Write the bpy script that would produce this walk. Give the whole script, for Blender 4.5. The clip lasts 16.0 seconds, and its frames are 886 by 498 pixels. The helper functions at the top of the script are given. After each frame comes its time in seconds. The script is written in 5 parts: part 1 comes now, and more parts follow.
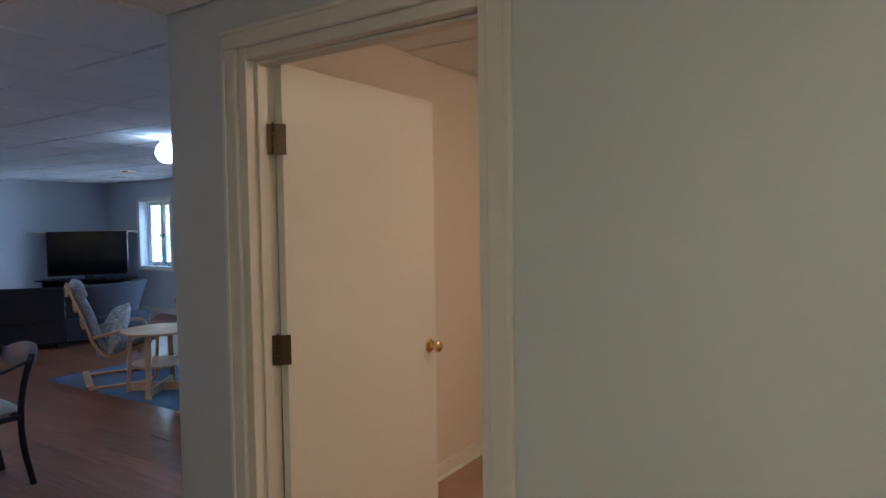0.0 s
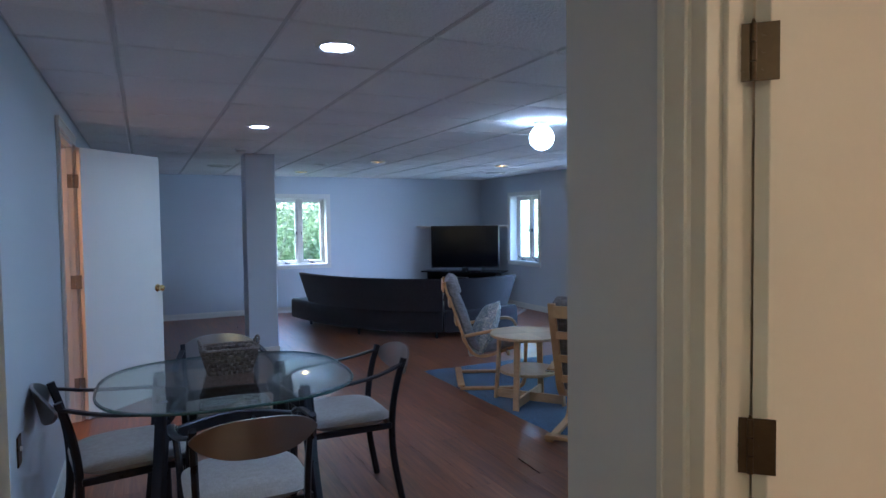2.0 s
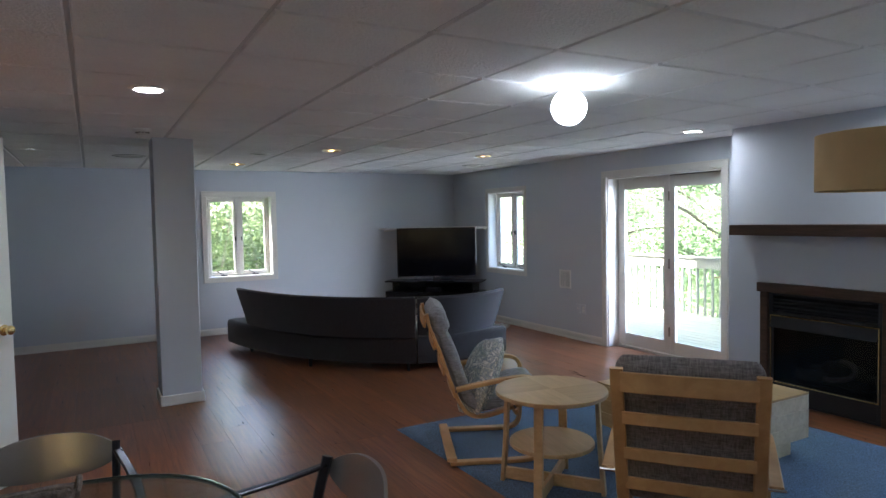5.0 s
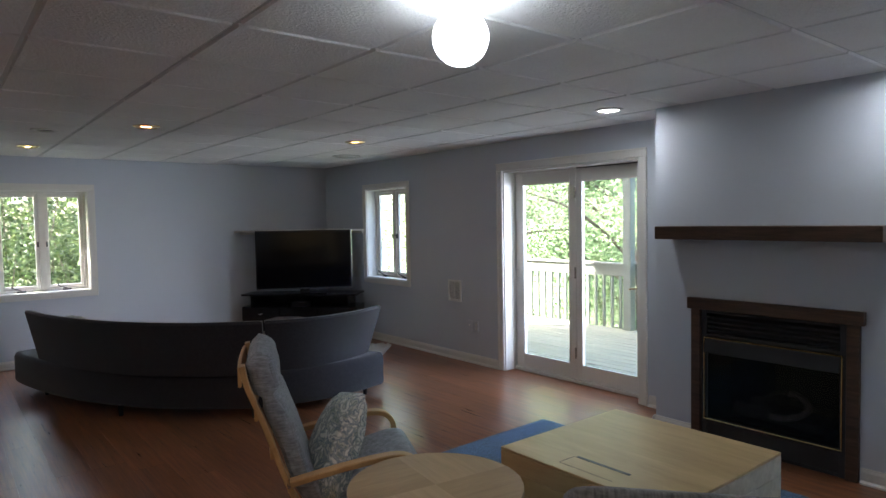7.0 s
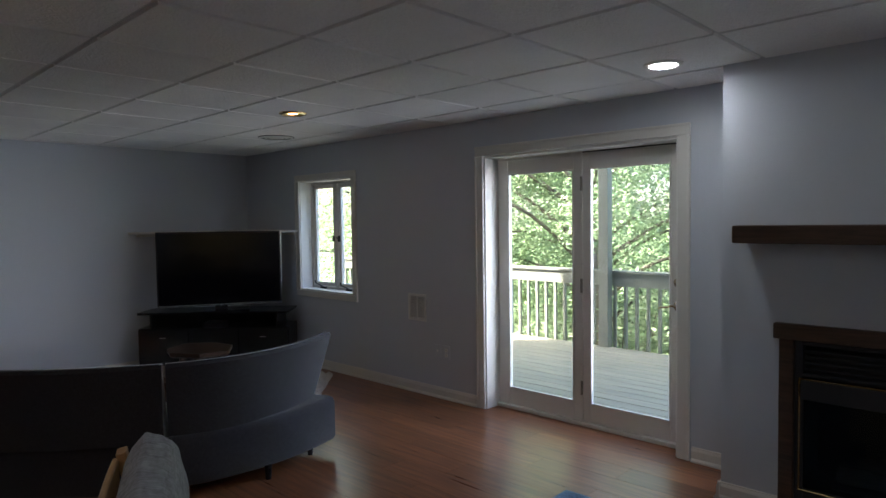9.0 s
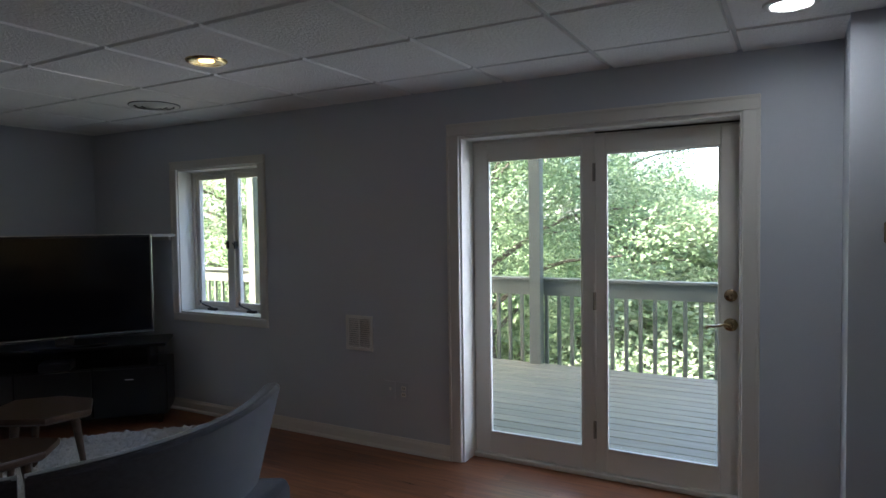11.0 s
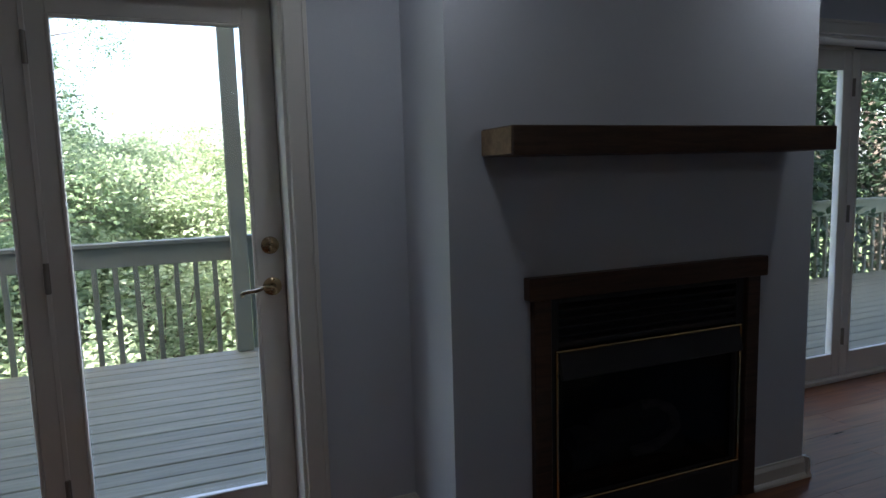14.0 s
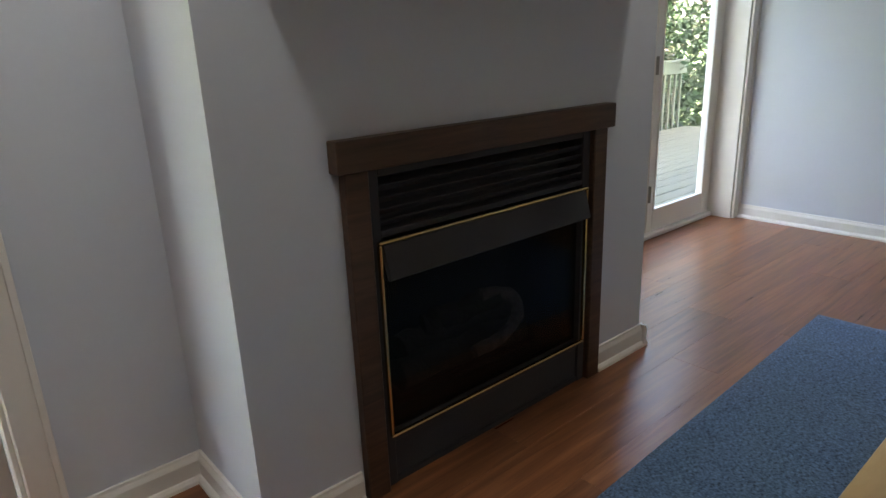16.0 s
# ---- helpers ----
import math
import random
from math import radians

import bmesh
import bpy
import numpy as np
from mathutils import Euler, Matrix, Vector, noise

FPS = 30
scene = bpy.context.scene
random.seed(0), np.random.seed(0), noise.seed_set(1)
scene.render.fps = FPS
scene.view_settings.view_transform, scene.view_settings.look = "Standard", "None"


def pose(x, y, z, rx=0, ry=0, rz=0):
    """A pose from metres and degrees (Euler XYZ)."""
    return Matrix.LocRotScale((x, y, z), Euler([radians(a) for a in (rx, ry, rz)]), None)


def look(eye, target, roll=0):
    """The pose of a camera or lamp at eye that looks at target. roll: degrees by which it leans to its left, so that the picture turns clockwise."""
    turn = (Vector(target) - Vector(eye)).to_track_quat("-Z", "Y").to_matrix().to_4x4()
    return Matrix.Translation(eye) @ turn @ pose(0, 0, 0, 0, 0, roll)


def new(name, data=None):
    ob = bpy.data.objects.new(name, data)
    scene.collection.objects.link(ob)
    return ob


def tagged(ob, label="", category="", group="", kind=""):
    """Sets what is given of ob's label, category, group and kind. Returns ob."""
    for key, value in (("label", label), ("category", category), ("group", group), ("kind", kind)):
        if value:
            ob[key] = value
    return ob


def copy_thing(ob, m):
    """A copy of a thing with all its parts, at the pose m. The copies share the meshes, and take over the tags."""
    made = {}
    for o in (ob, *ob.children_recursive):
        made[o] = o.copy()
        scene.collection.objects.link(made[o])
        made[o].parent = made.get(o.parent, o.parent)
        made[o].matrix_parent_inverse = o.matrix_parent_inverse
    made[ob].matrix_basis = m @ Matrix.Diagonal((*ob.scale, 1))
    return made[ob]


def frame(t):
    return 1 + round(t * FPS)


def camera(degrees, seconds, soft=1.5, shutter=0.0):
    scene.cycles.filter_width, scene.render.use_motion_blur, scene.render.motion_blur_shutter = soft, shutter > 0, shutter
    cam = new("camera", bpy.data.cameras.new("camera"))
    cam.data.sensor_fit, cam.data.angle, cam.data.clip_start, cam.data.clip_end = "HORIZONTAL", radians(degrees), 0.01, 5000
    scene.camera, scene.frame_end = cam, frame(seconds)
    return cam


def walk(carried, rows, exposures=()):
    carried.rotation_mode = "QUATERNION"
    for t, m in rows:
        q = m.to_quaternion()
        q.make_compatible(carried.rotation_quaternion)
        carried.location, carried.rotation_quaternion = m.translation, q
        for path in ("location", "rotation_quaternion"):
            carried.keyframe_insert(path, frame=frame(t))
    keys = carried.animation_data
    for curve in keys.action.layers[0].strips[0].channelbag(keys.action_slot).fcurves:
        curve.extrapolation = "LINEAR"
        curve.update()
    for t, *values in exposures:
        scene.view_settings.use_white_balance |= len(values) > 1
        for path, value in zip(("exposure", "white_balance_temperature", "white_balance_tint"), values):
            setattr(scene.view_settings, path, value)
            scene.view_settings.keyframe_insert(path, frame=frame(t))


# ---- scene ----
cam = camera(69.6, 16.0)
PATH = [
    (0, (0.07, -0.041, 1.48), (-1.033, 1.624, 1.393), -0.8),
    (0.5, (-0.065, 0.195, 1.486), (-1.437, 1.647, 1.403), -0.8),
    (1, (-0.301, 0.338, 1.47), (-1.884, 1.558, 1.387), -0.8),
    (1.5, (-0.556, 0.409, 1.472), (-2.286, 1.409, 1.389), -0.8),
    (2, (-0.805, 0.457, 1.466), (-2.614, 1.307, 1.381), -0.7),
    (2.5, (-1.062, 0.53, 1.476), (-2.894, 1.327, 1.392), -0.7),
    (3, (-1.320, 0.598, 1.485), (-3.152, 1.398, 1.396), -0.5),
    (3.2, (-1.441, 0.605, 1.503), (-3.273, 1.404, 1.41), -0.7),
    (5.3, (-2.474, 1.12, 1.529), (-4.187, 2.147, 1.434), -1.0),
    (5.5, (-2.583, 1.187, 1.526), (-4.268, 2.26, 1.431), -0.9),
    (6, (-2.834, 1.401, 1.515), (-4.462, 2.558, 1.42), -1.0),
    (6.5, (-3.085, 1.646, 1.504), (-4.676, 2.855, 1.411), -1.0),
    (7, (-3.368, 1.882, 1.502), (-4.925, 3.133, 1.409), -1.0),
    (7.5, (-3.652, 2.075, 1.507), (-5.177, 3.366, 1.411), -1.0),
    (8, (-3.967, 2.297, 1.494), (-5.46, 3.625, 1.401), -0.9),
    (8.5, (-4.331, 2.457, 1.481), (-5.785, 3.828, 1.392), -0.8),
    (9.8, (-5.25, 2.50, 1.465), (-6.478, 4.073, 1.375), -0.8),
    (11, (-6.095, 2.872, 1.443), (-7.066, 4.618, 1.365), -0.8),
    (11.5, (-6.325, 3.048, 1.424), (-7.108, 4.886, 1.337), -0.9),
    (12, (-6.523, 3.215, 1.425), (-7.075, 5.133, 1.298), -1.0),
    (12.5, (-6.609, 3.423, 1.368), (-6.888, 5.398, 1.22), -1.0),
    (13, (-6.622, 3.627, 1.345), (-6.554, 5.62, 1.188), -1.1),
    (13.5, (-6.672, 3.855, 1.331), (-6.217, 5.792, 1.128), -1.2),
    (14, (-6.669, 4.049, 1.3), (-5.923, 5.89, 1.064), -1.6),
    (14.5, (-6.606, 4.216, 1.227), (-5.667, 5.952, 0.905), -1.6),
    (15, (-6.537, 4.351, 1.189), (-5.45, 5.976, 0.767), -1.9),
    (15.5, (-6.459, 4.469, 1.164), (-5.293, 6.007, 0.64), -2.1),
    (16, (-6.388, 4.611, 1.144), (-5.151, 6.061, 0.539), -2.2),
]
EXPOSURE = [(0, 4.7, 4650, 12), (1.5, 4.88, 4600, 11), (3.2, 4.95, 4950, 10), (5.3, 4.85, 6150, 11), (7.0, 4.4, 6350, 12), (8.5, 3.9, 6450, 12),
            (11.0, 3.45, 6300, 12), (12.5, 3.05, 6200, 13), (13.5, 2.78, 6100, 14), (14.5, 2.8, 6550, 13), (15.2, 3.75, 7300, 13), (16, 4.7, 7500, 13)]
walk(cam, [(t, look(eye, aim, lean)) for t, eye, aim, lean in PATH], EXPOSURE)
SKY, SUN = 0.15, 4.5
GLOBE_E, CAN_E, WARM_E, BULB_E = 0.62, 5.7, 2.4, 3.75


# world and sun
world = bpy.data.worlds.new("world")
scene.world = world
world.use_nodes = True
wn = world.node_tree
sky = wn.nodes.new("ShaderNodeTexSky")
sky.sky_type = 'NISHITA'
sky.sun_disc = False
sky.sun_elevation, sky.sun_rotation = radians(47), radians(225)
sky.air_density, sky.dust_density = 1.0, 3.2
wn.links.new(sky.outputs[0], wn.nodes["Background"].inputs[0])
wn.nodes["Background"].inputs[1].default_value = SKY
sun = new("sun", bpy.data.lights.new("sun", 'SUN'))
sun.data.energy, sun.data.angle, sun.data.color = SUN, radians(0.6), (1.0, 0.95, 0.86)
sun.matrix_basis = look((-20, -14, 21.2), (-6, 0, 0))


def daylight(at, aim, w, h, watts, spread=180.0, color=(0.74, 0.86, 1.0)):
    """An added area lamp for the sky's light, at or outside an opening."""
    ob = new("daylight", bpy.data.lights.new("daylight", 'AREA'))
    ob.data.shape, ob.data.size, ob.data.size_y = 'RECTANGLE', w, h
    ob.data.energy, ob.data.color, ob.data.spread = watts, color, radians(spread)
    ob.matrix_basis = look(at, aim)


daylight((-7.09, 6.37, 1.0), (-7.09, 0, 1.15), 1.35, 1.65, 0.17)
daylight((-3.09, 6.57, 1.0), (-3.09, 0, 1.15), 1.35, 1.65, 0.20)
daylight((-11.52, 2.835, 1.33), (0, 2.835, 1.33), 0.75, 0.95, 0.032, 180.0, (0.86, 1.0, 0.84))
daylight((-9.915, 6.35, 1.33), (-9.915, 0, 1.33), 0.75, 0.95, 0.10)
# Added lamp out on the deck, throwing extra sky light onto the west wall.
daylight((-6.30, 7.05, 1.15), (-11.42, 4.1, 1.1), 0.9, 1.5, 1.05, 75.0, (0.80, 0.88, 1.0))


# ---- materials ----
def shader(name):
    m = bpy.data.materials.new(name)
    m.use_nodes = True
    return m, m.node_tree, m.node_tree.nodes["Principled BSDF"]


def ramp(nt, fac, stops):
    r = nt.nodes.new("ShaderNodeValToRGB")
    while len(r.color_ramp.elements) < len(stops):
        r.color_ramp.elements.new(0.5)
    for e, (p, c) in zip(r.color_ramp.elements, stops):
        e.position, e.color = p, (*c, 1)
    nt.links.new(fac, r.inputs[0])
    return r.outputs[0]


def coords(nt, stretch=(1, 1, 1), shift=False):
    tc = nt.nodes.new("ShaderNodeTexCoord")
    mp = nt.nodes.new("ShaderNodeMapping")
    mp.inputs["Scale"].default_value = stretch
    nt.links.new(tc.outputs["Object"], mp.inputs[0])
    if shift:
        info = nt.nodes.new("ShaderNodeObjectInfo")
        mul = nt.nodes.new("ShaderNodeMath")
        mul.operation, mul.inputs[1].default_value = 'MULTIPLY', 57.0
        nt.links.new(info.outputs["Random"], mul.inputs[0])
        nt.links.new(mul.outputs[0], mp.inputs["Location"])
    return mp.outputs[0]


def noise_tex(nt, vec, scale, detail=4, rough=0.55, distort=0.0):
    n = nt.nodes.new("ShaderNodeTexNoise")
    n.inputs["Scale"].default_value, n.inputs["Detail"].default_value = scale, detail
    n.inputs["Roughness"].default_value, n.inputs["Distortion"].default_value = rough, distort
    nt.links.new(vec, n.inputs["Vector"])
    return n.outputs["Fac"]


def bump(nt, p, height, strength, dist):
    b = nt.nodes.new("ShaderNodeBump")
    b.inputs["Strength"].default_value, b.inputs["Distance"].default_value = strength, dist
    nt.links.new(height, b.inputs["Height"])
    nt.links.new(b.outputs[0], p.inputs["Normal"])


def scaled(c, f):
    return tuple(min(1, v * f) for v in c)


def surface(name, c, rough=0.6, vary=0.06, big=1.3, fine=160, relief=0.15, metal=0.0, dist=0.002, sheen=0.0, spec=0.5):
    """A plain surface with broad stains and a fine grain."""
    m, nt, p = shader(name)
    v = coords(nt, shift=True)
    mix = nt.nodes.new("ShaderNodeMix")
    mix.data_type = 'RGBA'
    mix.inputs[0].default_value = 0.25
    nt.links.new(ramp(nt, noise_tex(nt, v, big), [(0.3, scaled(c, 1 - vary)), (0.7, scaled(c, 1 + vary))]), mix.inputs[6])
    g = noise_tex(nt, v, fine, 3)
    nt.links.new(ramp(nt, g, [(0.3, scaled(c, 1 - vary)), (0.7, scaled(c, 1 + vary))]), mix.inputs[7])
    nt.links.new(mix.outputs[2], p.inputs["Base Color"])
    rr = nt.nodes.new("ShaderNodeMapRange")
    rr.inputs[3].default_value, rr.inputs[4].default_value = max(0.03, rough - 0.08), min(1, rough + 0.08)
    nt.links.new(noise_tex(nt, v, big * 4), rr.inputs[0])
    nt.links.new(rr.outputs[0], p.inputs["Roughness"])
    p.inputs["Metallic"].default_value = metal
    p.inputs["Specular IOR Level"].default_value = spec
    p.inputs["Sheen Weight"].default_value = sheen
    bump(nt, p, g, relief, dist)
    return m


def wood(name, dark, light, rough=0.4, grain=(2, 30, 30), relief=0.08, coat=0.0, tone=0.0):
    """Timber: long streaks on the grain's axis, broader figure, each piece cut elsewhere from the log."""
    m, nt, p = shader(name)
    v = coords(nt, grain, True)
    streak = noise_tex(nt, v, 1.6, 6, 0.62, 0.6)
    col = ramp(nt, streak, [(0.28, dark), (0.5, tuple((a + b) / 2 for a, b in zip(dark, light))), (0.72, light)])
    fig = noise_tex(nt, coords(nt, tuple(s * 0.25 for s in grain), True), 1.3, 3, 0.5, 1.0)
    mix = nt.nodes.new("ShaderNodeMix")
    mix.data_type, mix.blend_type = 'RGBA', 'MULTIPLY'
    mix.inputs[0].default_value = 0.6
    nt.links.new(col, mix.inputs[6])
    nt.links.new(ramp(nt, fig, [(0.3, (0.68, 0.66, 0.64)), (0.7, (1.0, 1.0, 1.0))]), mix.inputs[7])
    out = mix.outputs[2]
    if tone:
        info = nt.nodes.new("ShaderNodeObjectInfo")
        mr = nt.nodes.new("ShaderNodeMapRange")
        mr.inputs[3].default_value, mr.inputs[4].default_value = 1 - tone, 1 + tone
        nt.links.new(info.outputs["Random"], mr.inputs[0])
        hs = nt.nodes.new("ShaderNodeHueSaturation")
        nt.links.new(mr.outputs[0], hs.inputs["Value"])
        nt.links.new(out, hs.inputs["Color"])
        out = hs.outputs[0]
    nt.links.new(out, p.inputs["Base Color"])
    rr = nt.nodes.new("ShaderNodeMapRange")
    rr.inputs[3].default_value, rr.inputs[4].default_value = max(0.05, rough - 0.07), rough + 0.1
    nt.links.new(streak, rr.inputs[0])
    nt.links.new(rr.outputs[0], p.inputs["Roughness"])
    p.inputs["Coat Weight"].default_value = coat
    bump(nt, p, streak, relief, 0.001)
    return m


def weave(name, c, vary=0.25, scale=420, rough=0.95, relief=0.5, slub=(90, 14, 14)):
    """Woven cloth: crossed threads, slubs and a fuzzy rim."""
    m, nt, p = shader(name)
    v = coords(nt, (1, 1, 1), True)
    a = noise_tex(nt, coords(nt, slub, True), 3.0, 3)
    b = noise_tex(nt, coords(nt, (slub[1], slub[1], slub[0]), True), 3.0, 3)
    add = nt.nodes.new("ShaderNodeMath")
    add.operation = 'ADD'
    nt.links.new(a, add.inputs[0])
    nt.links.new(b, add.inputs[1])
    half = nt.nodes.new("ShaderNodeMath")
    half.operation, half.inputs[1].default_value = 'MULTIPLY', 0.5
    nt.links.new(add.outputs[0], half.inputs[0])
    mix = nt.nodes.new("ShaderNodeMix")
    mix.data_type, mix.blend_type = 'RGBA', 'MULTIPLY'
    mix.inputs[0].default_value = 0.7
    nt.links.new(ramp(nt, half.outputs[0], [(0.36, scaled(c, 1 - vary)), (0.64, scaled(c, 1 + vary))]), mix.inputs[6])
    nt.links.new(ramp(nt, noise_tex(nt, v, 2.2), [(0.3, (0.85, 0.85, 0.85)), (0.7, (1, 1, 1))]), mix.inputs[7])
    nt.links.new(mix.outputs[2], p.inputs["Base Color"])
    p.inputs["Roughness"].default_value = rough
    p.inputs["Sheen Weight"].default_value = 0.15
    p.inputs["Specular IOR Level"].default_value = 0.2
    bump(nt, p, noise_tex(nt, v, scale, 2), relief, 0.002)
    return m


def pane_glass(name, tint=(1, 1, 1), gloss=0.03):
    """Thin window glass: clear straight through, with a mirror film that grows at a slant."""
    m, nt, p = shader(name)
    clear, gl, mx, lw = (nt.nodes.new("ShaderNodeBsdfTransparent"), nt.nodes.new("ShaderNodeBsdfGlossy"),
                         nt.nodes.new("ShaderNodeMixShader"), nt.nodes.new("ShaderNodeLayerWeight"))
    power, fr = nt.nodes.new("ShaderNodeMath"), nt.nodes.new("ShaderNodeMapRange")
    power.operation, power.inputs[1].default_value = 'POWER', 5.0
    fr.inputs[3].default_value, fr.inputs[4].default_value = gloss, 0.85
    lw.inputs[0].default_value = 0.5
    nt.links.new(lw.outputs["Facing"], power.inputs[0])
    nt.links.new(power.outputs[0], fr.inputs[0])
    clear.inputs[0].default_value = (*tint, 1)
    gl.inputs["Roughness"].default_value = 0.02
    nt.links.new(fr.outputs[0], mx.inputs[0])
    nt.links.new(clear.outputs[0], mx.inputs[1])
    nt.links.new(gl.outputs[0], mx.inputs[2])
    nt.links.new(mx.outputs[0], nt.nodes["Material Output"].inputs[0])
    return m


def glow(name, c, strength):
    m, nt, p = shader(name)
    p.inputs["Base Color"].default_value = (0.8, 0.8, 0.8, 1)
    p.inputs["Emission Color"].default_value = (*c, 1)
    p.inputs["Emission Strength"].default_value = strength
    return m


def foliage(name, dark, light, bright):
    m, nt, p = shader(name)
    geo = nt.nodes.new("ShaderNodeNewGeometry")
    col = ramp(nt, geo.outputs["Random Per Island"], [(0.0, dark), (0.55, light), (1.0, bright)])
    nt.links.new(col, p.inputs["Base Color"])
    p.inputs["Roughness"].default_value = 0.55
    tr = nt.nodes.new("ShaderNodeBsdfTranslucent")
    mx = nt.nodes.new("ShaderNodeMixShader")
    mx.inputs[0].default_value = 0.48
    nt.links.new(col, tr.inputs[0])
    nt.links.new(p.outputs[0], mx.inputs[1])
    nt.links.new(tr.outputs[0], mx.inputs[2])
    nt.links.new(mx.outputs[0], nt.nodes["Material Output"].inputs[0])
    return m


def damask(name):
    """Pale cotton with a blue and sage scroll print."""
    m, nt, p = shader(name)
    v = coords(nt)
    a = noise_tex(nt, v, 11, 2, 0.4, 2.6)
    b = noise_tex(nt, v, 17, 2, 0.4, 3.0)
    col = ramp(nt, a, [(0.40, (0.72, 0.72, 0.68)), (0.455, (0.16, 0.22, 0.28)), (0.50, (0.60, 0.60, 0.55)), (0.56, (0.24, 0.29, 0.27)), (0.62, (0.72, 0.72, 0.68))])
    mix = nt.nodes.new("ShaderNodeMix")
    mix.data_type = 'RGBA'
    nt.links.new(ramp(nt, b, [(0.55, (0, 0, 0)), (0.60, (0.7, 0.7, 0.7))]), mix.inputs[0])
    nt.links.new(col, mix.inputs[6])
    mix.inputs[7].default_value = (0.22, 0.28, 0.33, 1)
    nt.links.new(mix.outputs[2], p.inputs["Base Color"])
    p.inputs["Roughness"].default_value = 0.9
    bump(nt, p, noise_tex(nt, v, 500, 2), 0.3, 0.001)
    return m


WALL = surface("wall_paint", (0.55, 0.58, 0.63), 0.55, 0.025, 0.8, 90, 0.10, dist=0.001, spec=0.35)
CREAM = surface("cream_paint", (0.72, 0.66, 0.58), 0.6, 0.025, 0.8, 90, 0.1, dist=0.001)
TRIM = surface("white_trim_paint", (0.70, 0.68, 0.635), 0.38, 0.03, 2.0, 60, 0.08, dist=0.001)
DOORPAINT = surface("door_paint", (0.74, 0.73, 0.70), 0.42, 0.025, 1.5, 50, 0.1, dist=0.001)
TILE = surface("ceiling_tile", (0.86, 0.86, 0.855), 0.85, 0.09, 1.1, 75, 1.0, dist=0.008, spec=0.25)
GRID = surface("ceiling_grid", (0.62, 0.63, 0.63), 0.5, 0.03)
PLANK = wood("laminate_plank", (0.120, 0.040, 0.0170), (0.335, 0.134, 0.058), 0.29, (1.4, 24, 24), 0.006, 0.0, 0.17)
CARPET = surface("carpet_pile", (0.42, 0.27, 0.20), 0.95, 0.15, 3, 300, 0.8, dist=0.004)
BIRCH = wood("birch_veneer", (0.52, 0.36, 0.19), (0.66, 0.48, 0.28), 0.42, (3, 26, 26), 0.04)
BENT = wood("bent_birch", (0.48, 0.27, 0.105), (0.64, 0.39, 0.175), 0.38, (8, 8, 8), 0.03)
PINE = wood("pine_board", (0.46, 0.31, 0.14), (0.60, 0.43, 0.22), 0.4, (2, 12, 12), 0.04)
PALEPINE = wood("pale_sawn_pine", (0.58, 0.50, 0.38), (0.75, 0.68, 0.55), 0.6, (3, 22, 22), 0.08)
OAKEND = wood("oak_end_grain", (0.16, 0.105, 0.058), (0.30, 0.21, 0.125), 0.6, (3, 24, 24), 0.15)
DARKOAK = wood("dark_stained_oak", (0.045, 0.024, 0.014), (0.115, 0.062, 0.036), 0.42, (3, 34, 34), 0.12)
WALNUT = wood("walnut_slab", (0.03, 0.017, 0.010), (0.085, 0.048, 0.030), 0.35, (3, 20, 20), 0.06)
SOFA = weave("charcoal_upholstery", (0.029, 0.028, 0.035), 0.22, 380)
SOFA.node_tree.nodes["Principled BSDF"].inputs["Sheen Weight"].default_value = 0.4
GREY = weave("grey_chair_cloth", (0.27, 0.28, 0.305), 0.35, 350, slub=(60, 9, 9))
TAUPE = weave("brown_grey_chair_cloth", (0.245, 0.222, 0.215), 0.45, 350, slub=(60, 9, 9))
SEAT = weave("taupe_seat_cloth", (0.36, 0.33, 0.31), 0.12, 300)
DAMASK = damask("damask_print")
RUG = weave("blue_rug_pile", (0.080, 0.142, 0.24), 0.75, 160, 1.0, 1.0, (110, 38, 38))
SHAG = surface("white_shag", (0.62, 0.60, 0.56), 0.95, 0.12, 4, 120, 1.0, dist=0.02)
BLACKMETAL = surface("black_firebox_metal", (0.044, 0.044, 0.047), 0.55, 0.2, 3, 200, 0.1, spec=0.2)
TUBE = surface("gunmetal_tube", (0.035, 0.036, 0.045), 0.30, 0.1, 5, 200, 0.03, 0.8)
STEEL = surface("brushed_steel_back", (0.34, 0.32, 0.31), 0.32, 0.12, 2.5, 240, 0.06, 0.9)
BRASS = surface("polished_brass", (0.76, 0.57, 0.27), 0.20, 0.05, 4, 100, 0.02, 1.0)
OLDBRASS = surface("aged_brass_hinge", (0.075, 0.048, 0.026), 0.42, 0.2, 20, 200, 0.05, 0.6)
LEVERBRASS = surface("tarnished_brass_lever", (0.40, 0.32, 0.20), 0.26, 0.15, 20, 200, 0.04, 0.95)
BRONZE = surface("worn_bronze_hinge", (0.26, 0.24, 0.21), 0.4, 0.15, 20, 200, 0.04, 0.5)
CHROME = surface("chrome", (0.70, 0.70, 0.72), 0.12, 0.03, 4, 100, 0.01, 1.0)
BLACKGLOSS = surface("black_lacquer", (0.010, 0.010, 0.012), 0.22, 0.1, 3, 120, 0.02)
SCREEN = surface("television_screen", (0.004, 0.004, 0.006), 0.10, 0.1, 1, 60, 0.0)
PLASTIC = surface("white_plastic", (0.74, 0.74, 0.71), 0.4, 0.02)
BLACKPL = surface("black_plastic", (0.02, 0.02, 0.022), 0.4, 0.1)
LINEN = surface("linen_shade", (0.62, 0.45, 0.23), 0.9, 0.10, 3, 260, 0.5)
PALELOG = surface("pale_ceramic_log", (0.25, 0.22, 0.20), 0.9, 0.45, 40, 90, 1.0, dist=0.01)
LOG = surface("ceramic_log", (0.10, 0.088, 0.08), 0.9, 0.35, 14, 60, 1.0, dist=0.01)
